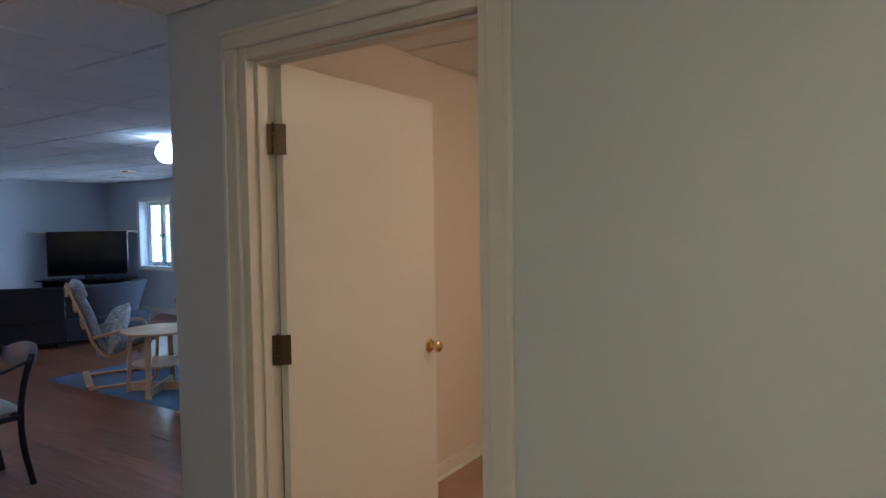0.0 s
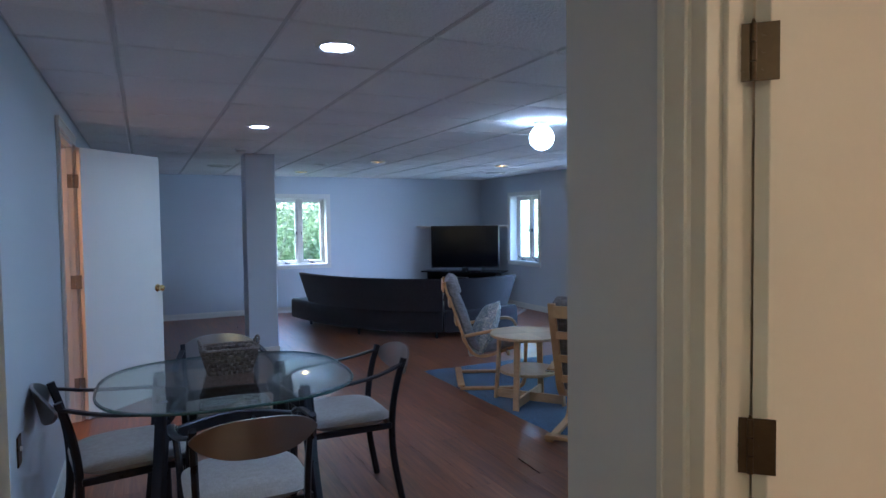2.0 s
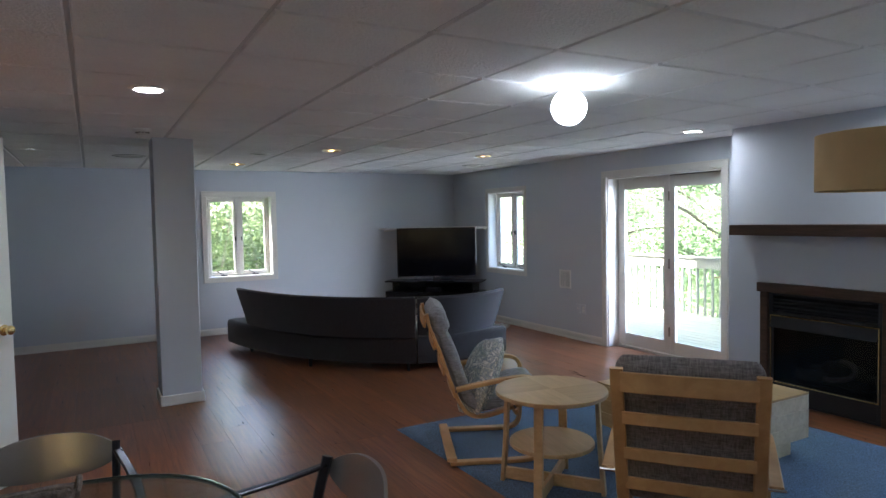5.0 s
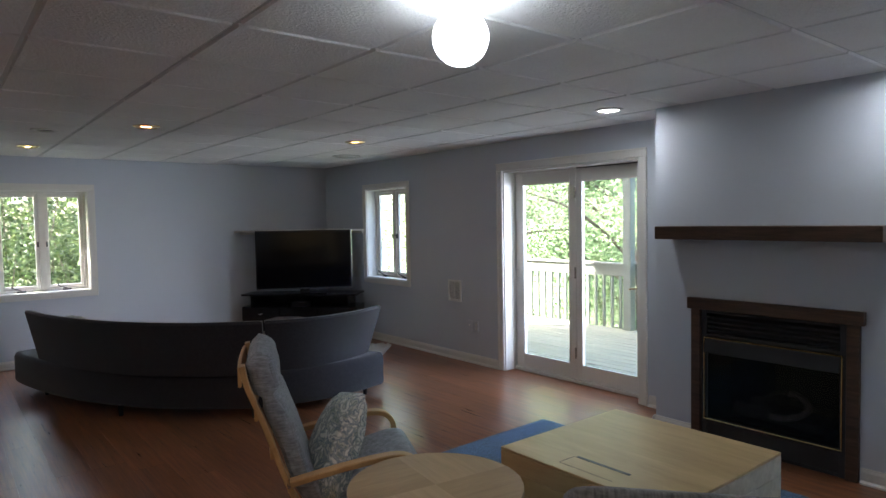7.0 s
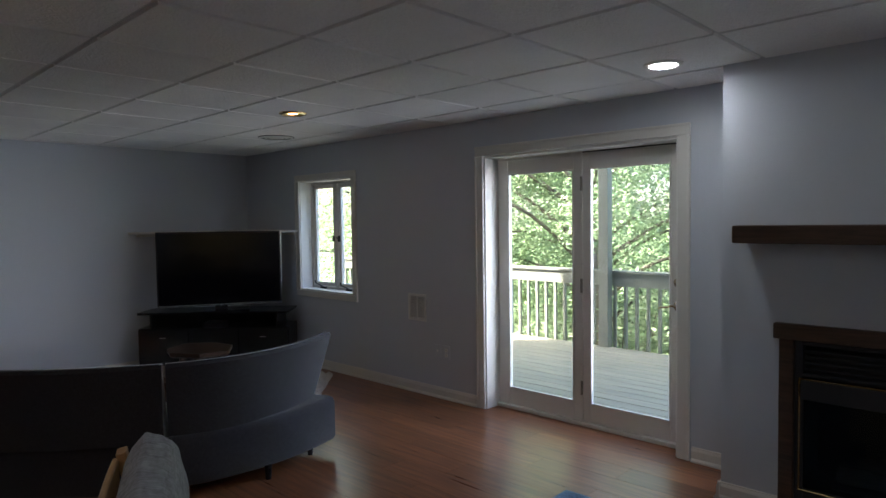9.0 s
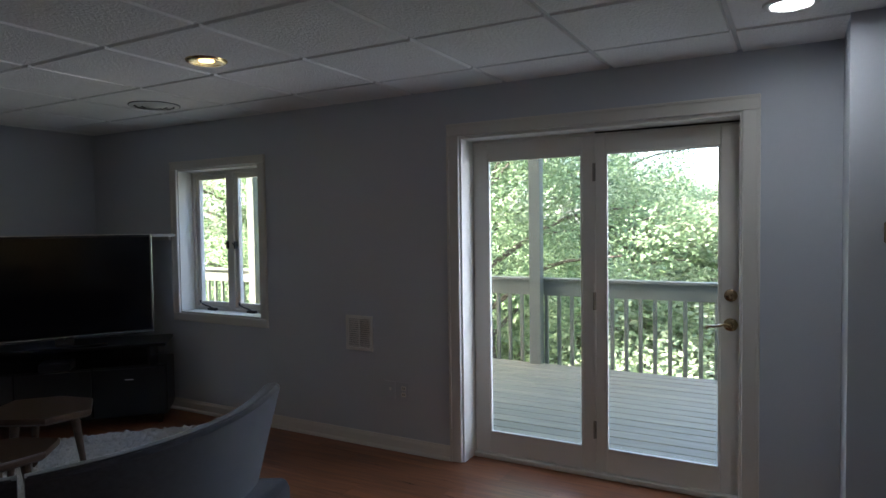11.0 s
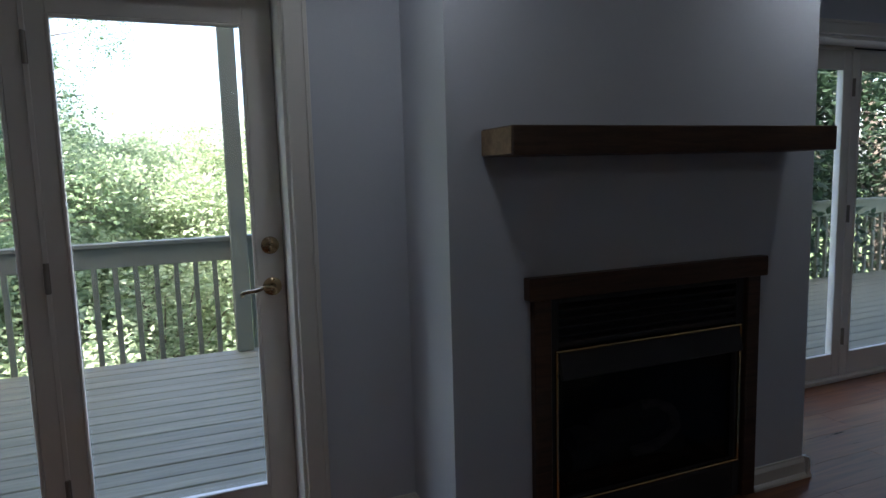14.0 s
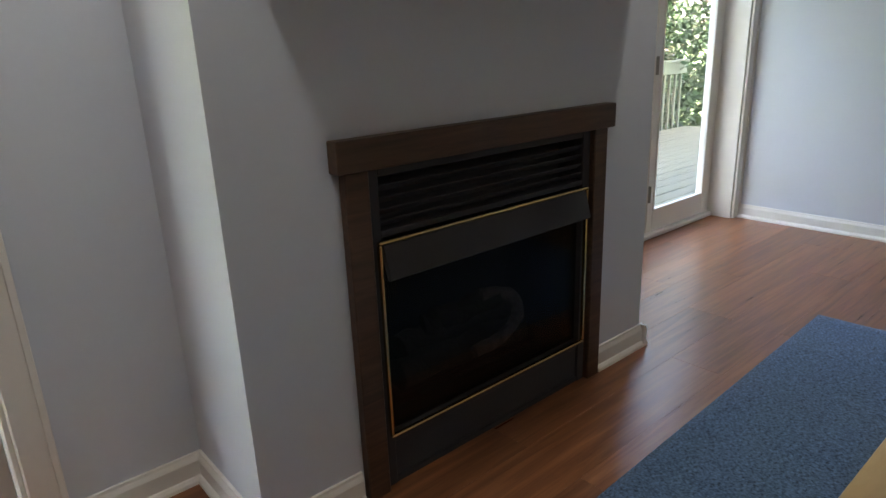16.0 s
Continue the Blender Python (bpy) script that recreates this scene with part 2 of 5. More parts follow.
SEAGRASS = surface("woven_seagrass", (0.135, 0.112, 0.100), 0.8, 0.6, 60, 150, 0.8, dist=0.003)
DECKWOOD = wood("weathered_deck_board", (0.083, 0.085, 0.054), (0.200, 0.189, 0.133), 0.55, (1.5, 16, 16), 0.25, tone=0.12)
RAILWOOD = surface("grey_green_rail_paint", (0.118, 0.126, 0.098), 0.6, 0.10, 4, 60, 0.3)
BARK = surface("tree_bark", (0.13, 0.105, 0.085), 0.9, 0.3, 5, 24, 1.0, dist=0.03)
GRASS = surface("grass_ground", (0.10, 0.15, 0.05), 0.95, 0.35, 0.35, 9, 0.8, dist=0.1)
LEAF = foliage("maple_leaf", (0.135, 0.205, 0.105), (0.245, 0.335, 0.185), (0.39, 0.47, 0.28))
# Haze over the far trees is put into this paler leaf colour.
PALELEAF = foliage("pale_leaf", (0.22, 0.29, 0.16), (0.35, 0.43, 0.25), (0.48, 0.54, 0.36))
MIDLEAF = foliage("mid_green_leaf", (0.035, 0.062, 0.022), (0.085, 0.128, 0.045), (0.17, 0.215, 0.085))
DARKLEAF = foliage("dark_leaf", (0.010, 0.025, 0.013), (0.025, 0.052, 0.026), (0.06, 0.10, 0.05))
GLASS = pane_glass("window_glass")
TABLEGLASS = pane_glass("table_glass", (0.86, 0.92, 0.90), 0.11)
GLASSEDGE = surface("glass_edge", (0.05, 0.09, 0.085), 0.1, 0.1)
FIREGLASS = pane_glass("fire_glass", (0.52, 0.52, 0.52), 0.022)
EXTERIOR = surface("outside_siding", (0.36, 0.37, 0.35), 0.7, 0.06)
GLOBE = glow("lit_globe", (0.86, 0.95, 1.0), GLOBE_E)
CAN_WHITE = glow("lit_white_lamp", (0.90, 0.96, 1.0), CAN_E)
CAN_WARM = glow("lit_warm_lamp", (1.0, 0.47, 0.14), WARM_E)
DUCTSHADE = surface("grey_duct_metal", (0.16, 0.16, 0.16), 0.6, 0.1)
# Unlit lamp, and near-black painted for the shade inside slots and the diffuser.
UNLIT_BLACK = surface("unlit_lamp", (0.02, 0.02, 0.02), 0.4)
BULB = glow("warm_bulb", (1.0, 0.60, 0.27), BULB_E * 1.1)
AMBER = glow("amber_bulb", (1.0, 0.40, 0.12), BULB_E * 1.1)
HALLBULB = glow("hall_bulb", (1.0, 0.73, 0.32), BULB_E * 1.08)


# ---- building helpers ----
def part(name, bm, material, parent=None, label="", smooth=False):
    me = bpy.data.meshes.new(name)
    bmesh.ops.recalc_face_normals(bm, faces=bm.faces)
    bm.to_mesh(me)
    bm.free()
    if smooth:
        me.polygons.foreach_set("use_smooth", [True] * len(me.polygons))
        me.set_sharp_from_angle(angle=radians(40))
    me.materials.append(material)
    ob = new(name, me)
    if parent is not None:
        ob.parent = parent
    if label:
        tagged(ob, label)
    return ob


def again(ob, m, parent=None):
    """Another object on the same mesh."""
    o = new(ob.name.split(".")[0], ob.data)
    o.parent = parent if parent is not None else ob.parent
    o.matrix_basis = m
    return o


def thing(name, at, rz=0, label="", category="", group="", kind=""):
    ob = new(name)
    ob.empty_display_size = 0.1
    ob.matrix_basis = pose(*at, 0, 0, rz)
    return tagged(ob, label, category, group, kind)


def box(bm, x0, x1, y0, y1, z0, z1, bev=0.0, seg=1):
    r = bmesh.ops.create_cube(bm, size=1, matrix=Matrix.LocRotScale(((x0 + x1) / 2, (y0 + y1) / 2, (z0 + z1) / 2), None, (x1 - x0, y1 - y0, z1 - z0)))
    if bev:
        es = list({e for v in r["verts"] for e in v.link_edges})
        bmesh.ops.bevel(bm, geom=es, offset=bev, segments=seg, profile=0.5, affect='EDGES')
    return bm


def boxm(*a, **k):
    return box(bmesh.new(), *a, **k)


def cyl(bm, p0, p1, r0, r1=None, n=14):
    p0, p1 = Vector(p0), Vector(p1)
    d = p1 - p0
    m = Matrix.Translation((p0 + p1) / 2) @ d.to_track_quat('Z', 'Y').to_matrix().to_4x4()
    bmesh.ops.create_cone(bm, cap_ends=True, segments=n, radius1=r0, radius2=r0 if r1 is None else r1, depth=d.length, matrix=m)
    return bm


def lathe(bm, profile, n=24, close=False):
    rings = []
    for r, z in profile:
        rings.append([bm.verts.new((r * math.cos(6.283185 * i / n), r * math.sin(6.283185 * i / n), z)) for i in range(n)])
    for a, b in zip(rings, rings[1:]):
        for i in range(n):
            bm.faces.new((a[i], a[(i + 1) % n], b[(i + 1) % n], b[i]))
    if close:
        bm.faces.new(rings[0]), bm.faces.new(rings[-1])
    return bm


def smooth_path(pts, per=8):
    """A Catmull-Rom line through the points."""
    p = [Vector(q) for q in pts]
    p = [p[0] * 2 - p[1]] + p + [p[-1] * 2 - p[-2]]
    out = []
    for i in range(1, len(p) - 2):
        for k in range(per):
            t = k / per
            out.append(0.5 * (2 * p[i] + (p[i + 1] - p[i - 1]) * t + (2 * p[i - 1] - 5 * p[i] + 4 * p[i + 1] - p[i + 2]) * t * t
                              + (3 * p[i] - p[i - 1] - 3 * p[i + 1] + p[i + 2]) * t ** 3))
    return out + [p[-2]]


def sweep(bm, pts, shape, side=None):
    """Carries a closed outline [(a, b)] along a line; side fixes the outline's first axis, else it is found."""
    pts = [Vector(p) for p in pts]
    rings = []
    for i, p in enumerate(pts):
        t = (pts[min(i + 1, len(pts) - 1)] - pts[max(i - 1, 0)]).normalized()
        s = Vector(side) if side else (t.cross(Vector((0, 0, 1))) if abs(t.z) < 0.95 else t.cross(Vector((0, 1, 0))))
        s = (s - t * s.dot(t)).normalized()
        u = s.cross(t)
        rings.append([bm.verts.new(p + s * a + u * b) for a, b in shape])
    n = len(shape)
    for a, b in zip(rings, rings[1:]):
        for i in range(n):
            bm.faces.new((a[i], a[(i + 1) % n], b[(i + 1) % n], b[i]))
    bm.faces.new(rings[0]), bm.faces.new(rings[-1])
    return bm


def ring_shape(r, n=10, r2=None):
    return [(r * math.cos(6.283185 * i / n), (r2 or r) * math.sin(6.283185 * i / n)) for i in range(n)]


def slab_shape(w, t, c=0.004):
    a, b = w / 2, t / 2
    return [(-a + c, -b), (a - c, -b), (a, -b + c), (a, b - c), (a - c, b), (-a + c, b), (-a, b - c), (-a, -b + c)]


def cushion(bm, sx, sy, sz, m=None, crown=0.35, corner=4.0, n=14, sag=0.0):
    """A stuffed pad: a rounded square outline that thins to a seam."""
    vs = {}
    for side in (1, -1):
        for i in range(n + 1):
            for j in range(n + 1):
                u, v = 2 * i / n - 1, 2 * j / n - 1
                edge = i in (0, n) or j in (0, n)
                if edge and side < 0:
                    vs[side, i, j] = vs[1, i, j]
                    continue
                k = (abs(u) ** corner + abs(v) ** corner) ** (1 / corner)
                k = max(abs(u), abs(v)) / k if k else 1
                h = ((1 - u * u) * (1 - v * v)) ** crown
                h += 0.05 * noise.noise((u * 2 + sx * 9, v * 2 + sy * 7, side))* (0 if edge else 1)
                vs[side, i, j] = bm.verts.new((u * k * sx / 2, v * k * sy / 2, side * h * sz / 2 - sag * (u * u) * sz))
    for side in (1, -1):
        for i in range(n):
            for j in range(n):
                q = [vs[side, i, j], vs[side, i + 1, j], vs[side, i + 1, j + 1], vs[side, i, j + 1]]
                bm.faces.new(q if side > 0 else q[::-1])
    if m is not None:
        bm.transform(m)
    return bm


def wall(name, axis, a0, a1, b0, b1, z0, z1, holes=(), material=None):
    """A straight wall from a0 to a1 on its axis, between b0 and b1 across it; holes are (from, to, sill, head)."""
    bm = bmesh.new()
    ca = sorted({a0, a1, *[h[0] for h in holes], *[h[1] for h in holes]})
    cz = sorted({z0, z1, *[h[2] for h in holes], *[h[3] for h in holes]})
    na, nz = len(ca) - 1, len(cz) - 1

    def solid(i, j):
        if not (0 <= i < na and 0 <= j < nz):
            return False
        a, z = (ca[i] + ca[i + 1]) / 2, (cz[j] + cz[j + 1]) / 2
        return not any(h[0] < a < h[1] and h[2] < z < h[3] for h in holes)

    def at(a, b, z):
        return bm.verts.new((a, b, z) if axis == "x" else (b, a, z))
    for i in range(na):
        for j in range(nz):
            if not solid(i, j):
                continue
            l, r, d, u = ca[i], ca[i + 1], cz[j], cz[j + 1]
            for b in (b0, b1):
                bm.faces.new([at(l, b, d), at(r, b, d), at(r, b, u), at(l, b, u)])
            for gone, q in ((not solid(i - 1, j), (l, l, d, u)), (not solid(i + 1, j), (r, r, d, u))):
                if gone:
                    bm.faces.new([at(q[0], b0, d), at(q[0], b1, d), at(q[0], b1, u), at(q[0], b0, u)])
            for gone, z in ((not solid(i, j - 1), d), (not solid(i, j + 1), u)):
                if gone:
                    bm.faces.new([at(l, b0, z), at(r, b0, z), at(r, b1, z), at(l, b1, z)])
    bmesh.ops.remove_doubles(bm, verts=bm.verts, dist=1e-5)
    return tagged(part(name, bm, material or WALL), kind="structure")


def baseboard(p0, p1, into, h=0.088):
    """A moulded skirting with a shoe at its foot; into is the way into the room."""
    n = Vector((*into, 0))
    prof = [(0, 0), (0.028, 0), (0.027, 0.010), (0.020, 0.018), (0.015, 0.021), (0.015, h - 0.022), (0.011, h - 0.012), (0.009, h - 0.008), (0.008, h), (0, h)]
    bm = bmesh.new()
    rows = [[bm.verts.new(Vector((*p, 0)) + n * a + Vector((0, 0, b))) for a, b in prof] for p in (p0, p1)]
    k = len(prof)
    for i in range(k):
        bm.faces.new((rows[0][i], rows[0][(i + 1) % k], rows[1][(i + 1) % k], rows[1][i]))
    bm.faces.new(rows[0]), bm.faces.new(rows[1])
    return tagged(part("baseboard", bm, TRIM), "white painted baseboard with a quarter-round shoe", kind="structure")


# ---- the shell of the place ----
H = 2.243        # ceiling
wall("wall_north", "x", -11.42, -4.45, 6.25, 6.47, -0.3, 2.5, [(-10.355, -9.475, 0.775, 1.895), (-7.86, -6.32, -0.05, 1.965)])
wall("wall_north_return", "y", 6.25, 6.67, -4.45, -4.33, -0.3, 2.5)
wall("wall_north_bay", "x", -4.33, -2.25, 6.45, 6.67, -0.3, 2.5, [(-3.86, -2.32, -0.05, 1.965)])
wall("wall_chimney_breast", "x", -5.918, -4.345, 5.85, 6.25, -0.05, 2.5, [(-5.575, -4.705, -0.05, 0.88)])
wall("wall_west", "y", -0.12, 6.47, -11.64, -11.42, -0.3, 2.5, [(2.395, 3.275, 0.775, 1.895)])
wall("wall_south", "x", -11.42, -3.5, -0.12, 0, -0.1, 2.5, [(-6.27, -5.31, -0.1, 2.07)])
wall("wall_east", "y", 1.51, 4.95, -2.08, -1.97, -0.1, 2.5)
wall("wall_east_jog", "y", 4.95, 6.67, -2.25, -1.97, -0.1, 2.5)
wall("wall_hall_north", "x", -2.08, 2.3, 1.39, 1.51, -0.1, 2.5, [(-1.695, -0.725, -0.1, 2.065)])
wall("wall_hall_west", "y", -1.42, -0.12, -3.62, -3.5, -0.1, 2.5)
wall("wall_hall_south", "x", -3.5, 2.3, -1.42, -1.3, -0.1, 2.5)
wall("wall_hall_east", "y", -1.3, 1.39, 2.18, 2.3, -0.1, 2.5)
wall("wall_closet_west", "y", 1.51, 4.9, -1.97, -1.955, 0, 2.42, material=CREAM)
wall("wall_closet_north", "x", -1.955, 0.95, 4.9, 5.0, 0, 2.42, material=CREAM)
wall("wall_closet_east", "y", 1.51, 4.9, 0.85, 0.95, 0, 2.42, material=CREAM)
wall("wall_side_room_west", "y", -2.3, -0.12, -7.3, -7.2, 0, 2.5, material=CREAM)
wall("wall_side_room_south", "x", -7.2, -4.6, -2.3, -2.2, 0, 2.5, material=CREAM)
wall("wall_side_room_east", "y", -2.3, -0.12, -4.6, -4.5, 0, 2.5, material=CREAM)
tagged(part("floor_closet", boxm(-1.955, 0.85, 1.45, 4.9, -0.08, 0.004), CARPET), kind="structure")
tagged(part("floor_side_room", boxm(-7.2, -4.6, -2.2, -0.13, -0.08, 0.004), CARPET), kind="structure")
# Unseen block over the rooms, added to keep sun out and shade the deck.
tagged(part("upper_storey", boxm(-11.75, 2.5, -2.5, 6.72, 2.56, 6.3), EXTERIOR), kind="structure")

# post in the room, boxed in plasterboard
post = thing("post", (-8.25, 1.65, 0), 0, "square boxed-in support post painted pale grey", "post", kind="structure")
part("shaft", boxm(-0.16, 0.16, -0.16, 0.16, 0, 2.3, 0.004), WALL, post)
for dx, dy, ex, ey in ((1, 0, 0, 1), (-1, 0, 0, 1), (0, 1, 1, 0), (0, -1, 1, 0)):
    bm = bmesh.new()
    w = 0.176 if ey else 0.160
    box(bm, *((0.16 * dx, 0.176 * dx) if dx > 0 else (0.176 * dx, 0.16 * dx) if dx else (-w, w)),
        *((0.16 * dy, 0.176 * dy) if dy > 0 else (0.176 * dy, 0.16 * dy) if dy else (-w, w)), 0, 0.088, 0.004)
    part("baseboard", bm, TRIM, post, "white baseboard round the post's foot")


def tiled_ceiling(name, x0, x1, y0, y1, z, ox=-6.34, oy=4.03, pitch=0.61):
    """Lay-in tiles that hang a few millimetres below their grid."""
    vs, fs = [], []

    def cuts(o, lo, hi):
        c = [o + pitch * k for k in range(-40, 40)]
        return [lo] + [v for v in c if lo + 0.02 < v < hi - 0.02] + [hi]
    cx, cy = cuts(ox, x0, x1), cuts(oy, y0, y1)
    g = 0.009
    for a, b in zip(cx, cx[1:]):
        for c, d in zip(cy, cy[1:]):
            k = len(vs)
            e = g + 0.006
            dz = random.uniform(-0.0012, 0.0012)
            vs += [(a + g, c + g, z + 0.011), (b - g, c + g, z + 0.011), (b - g, d - g, z + 0.011), (a + g, d - g, z + 0.011),
                   (a + e, c + e, z + dz), (b - e, c + e, z + dz), (b - e, d - e, z + dz), (a + e, d - e, z + dz)]
            fs += [(k + 4, k + 7, k + 6, k + 5), (k, k + 4, k + 5, k + 1), (k + 1, k + 5, k + 6, k + 2), (k + 2, k + 6, k + 7, k + 3), (k + 3, k + 7, k + 4, k)]
    k = len(vs)
    vs += [(x0, y0, z + 0.011), (x1, y0, z + 0.011), (x1, y1, z + 0.011), (x0, y1, z + 0.011), (x0, y0, z + 0.05), (x1, y0, z + 0.05), (x1, y1, z + 0.05), (x0, y1, z + 0.05)]
    fs += [(k, k + 3, k + 2, k + 1), (k + 4, k + 5, k + 6, k + 7), (k, k + 1, k + 5, k + 4), (k + 1, k + 2, k + 6, k + 5), (k + 2, k + 3, k + 7, k + 6), (k + 3, k, k + 4, k + 7)]
    me = bpy.data.meshes.new(name)
    me.from_pydata(vs, [], fs)
    me.materials.append(TILE)
    me.materials.append(GRID)
    for p in me.polygons[-6:]:
        p.material_index = 1
    return tagged(new(name, me), "white textured acoustic tiles in a metal grid", kind="structure")


tiled_ceiling("ceiling", -11.42, -2.07, 0.0, 6.45, H)
tiled_ceiling("ceiling_hall", -3.5, 2.18, -1.3, 1.39, H + 0.0015)
tiled_ceiling("ceiling_closet", -1.955, 0.85, 1.51, 4.9, 2.365, -1.33, 2.05)
tiled_ceiling("ceiling_side_room", -7.2, -4.6, -2.2, -0.12, 2.365)

BASE = [((-11.42, 6.25), (-7.935, 6.25), (0, -1)), ((-6.235, 6.25), (-5.918, 6.25), (0, -1)), ((-5.918, 6.25), (-5.918, 5.822), (-1, 0)),
        ((-5.933, 5.85), (-5.645, 5.85), (0, -1)), ((-4.635, 5.85), (-4.330, 5.85), (0, -1)), ((-4.345, 5.822), (-4.345, 6.25), (1, 0)),
        ((-4.33, 6.45), (-3.915, 6.45), (0, -1)), ((-2.25, 6.45), (-2.25, 4.95), (-1, 0)), ((-2.07, 4.95), (-2.07, 1.375), (-1, 0)),
        ((-11.42, 0.0), (-11.42, 6.25), (1, 0)), ((-11.42, 0.0), (-6.335, 0.0), (0, 1)), ((-5.245, 0.0), (-3.5, 0.0), (0, 1)),
        ((-2.085, 1.39), (-1.755, 1.39), (0, -1)), ((-0.665, 1.39), (2.18, 1.39), (0, -1)), ((-1.955, 1.6), (-1.955, 4.9), (1, 0)),
        ((-1.955, 4.9), (0.85, 4.9), (0, -1))]
for p0, p1, into in BASE:
    baseboard(p0, p1, into)


# ---- doors and windows ----
def board(parent, x0, x1, y0, y1, z0, z1, bev=0.004, name="casing_board", material=None):
    return part(name, boxm(x0, x1, y0, y1, z0, z1, bev), material or TRIM, parent)


def casing(parent, x0, x1, z0, z1, w=0.062, t=0.018, y=0.0, sill=False):
    """Boards round an opening on the room's side, which is towards -y; the outer edge steps out."""
    for a, b in ((x0 - w, x0 + 0.006), (x1 - 0.006, x1 + w)):
        board(parent, a, b, y - t, y, z0, z1)
        o = (a, a + 0.016) if a < x0 else (b - 0.016, b)
        board(parent, *o, y - t - 0.006, y - t, z0, z1, 0.002, "casing_bead")
    board(parent, x0 - w, x1 + w, y - t - 0.001, y, z1, z1 + w)
    board(parent, x0 - w, x1 + w, y - t - 0.007, y - t - 0.001, z1 + w - 0.016, z1 + w, 0.002, "casing_bead")
    if sill:
        board(parent, x0 - w, x1 + w, y - t - 0.001, y, z0 - w, z0)


def hinge(parent, at, rz=0, h=0.09, material=None, w=0.032):
    bm = bmesh.new()
    box(bm, -w, -0.004, -0.002, 0.002, -h / 2, h / 2)
    box(bm, 0.004, w, -0.002, 0.002, -h / 2, h / 2)
    for k in range(3):
        cyl(bm, (0, -0.004, -h / 2 + k * h / 3 + 0.001), (0, -0.004, -h / 2 + (k + 1) * h / 3 - 0.001), 0.006, n=10)
    cyl(bm, (0, -0.004, h / 2), (0, -0.004, h / 2 + 0.007), 0.004, 0.002, n=8)
    for sx in (-0.018, 0.018):
        for k in (-1, 0, 1):
            cyl(bm, (sx, -0.003, k * h * 0.3), (sx, -0.001, k * h * 0.3), 0.004, n=8)
    ob = part("hinge", bm, material or OLDBRASS, parent, "aged brass butt hinge", True)
    ob.matrix_basis = pose(*at, 0, 0, rz)
    return ob


def knob(parent, at, rz=0):
    """A round passage knob with its rose, on a face whose outward way is -y."""
    bm = bmesh.new()
    lathe(bm, [(0.0, 0.0), (0.031, 0.0), (0.033, 0.003), (0.028, 0.008), (0.014, 0.010), (0.011, 0.022), (0.013, 0.030), (0.024, 0.036),
               (0.0275, 0.046), (0.026, 0.056), (0.018, 0.063), (0.006, 0.066), (0.0, 0.066)], 24)
    bm.transform(pose(0, 0, 0, 90, 0, 0))
    ob = part("knob", bm, BRASS, parent, "polished brass door knob", True)
    ob.matrix_basis = pose(*at, 0, 0, rz)
    return ob


def jamb(parent, x0, x1, y0, y1, z1, t=0.02):
    board(parent, x0, x0 + t, y0, y1, 0, z1, 0.002, "jamb")
    board(parent, x1 - t, x1, y0, y1, 0, z1, 0.002, "jamb")
    board(parent, x0 + t, x1 - t, y0, y1, z1 - t, z1, 0.002, "jamb")
    ym = (y0 + y1) / 2
    board(parent, x0 + t, x0 + t + 0.012, ym - 0.02, ym + 0.016, 0, z1 - t, 0.002, "door_stop")
    board(parent, x1 - t - 0.012, x1 - t, ym - 0.02, ym + 0.016, 0, z1 - t, 0.002, "door_stop")
    board(parent, x0 + t + 0.012, x1 - t - 0.012, ym - 0.02, ym + 0.016, z1 - t - 0.012, z1 - t, 0.002, "door_stop")


# flush door into the closet, swung right in
d1 = thing("door_1", (0, 1.39, 0), 0, "cream flush door standing open into a warmly lit closet", "door", kind="structure")
casing(d1, -1.695, -0.725, 0, 2.065)
jamb(d1, -1.695, -0.725, -0.001, 0.121, 2.065, 0.038)
leaf = part("leaf", boxm(0, 0.035, 0, 0.915, 0.012, 2.035, 0.002), DOORPAINT, d1)
leaf.matrix_basis = pose(-1.6555, 0.122, 0, 0, 0, -0.6)
knob(leaf, (0.035, 0.86, 0.905), 90)
knob(leaf, (0.0, 0.86, 0.905), -90)
for z in (1.770, 1.038, 0.25):
    hinge(d1, (-1.632, 0.089, z), 45, 0.105, None, 0.044)

# flush door of the side room, swung back into the room
d2 = thing("door_2", (0, 0, 0), 0, "white flush door standing wide open against the wall side", "door", kind="structure")
sub = thing("frame", (-5.79, 0, 0), 180)
sub.parent = d2
casing(sub, -0.48, 0.48, 0, 2.07)
jamb(sub, -0.48, 0.48, 0.0, 0.119, 2.07)
leaf2 = part("leaf", boxm(-0.81, 0, 0, 0.035, 0.012, 2.05, 0.002), DOORPAINT, d2)
leaf2.matrix_basis = pose(-6.262, 0.022, 0, 0, 0, -42.5)
knob(leaf2, (-0.75, 0.035, 0.93), 180)
knob(leaf2, (-0.75, 0.0, 0.93), 0)
for z in (1.80, 1.05, 0.28):
    hinge(d2, (-6.246, -0.004, z), 90, 0.10, BRONZE, 0.036)


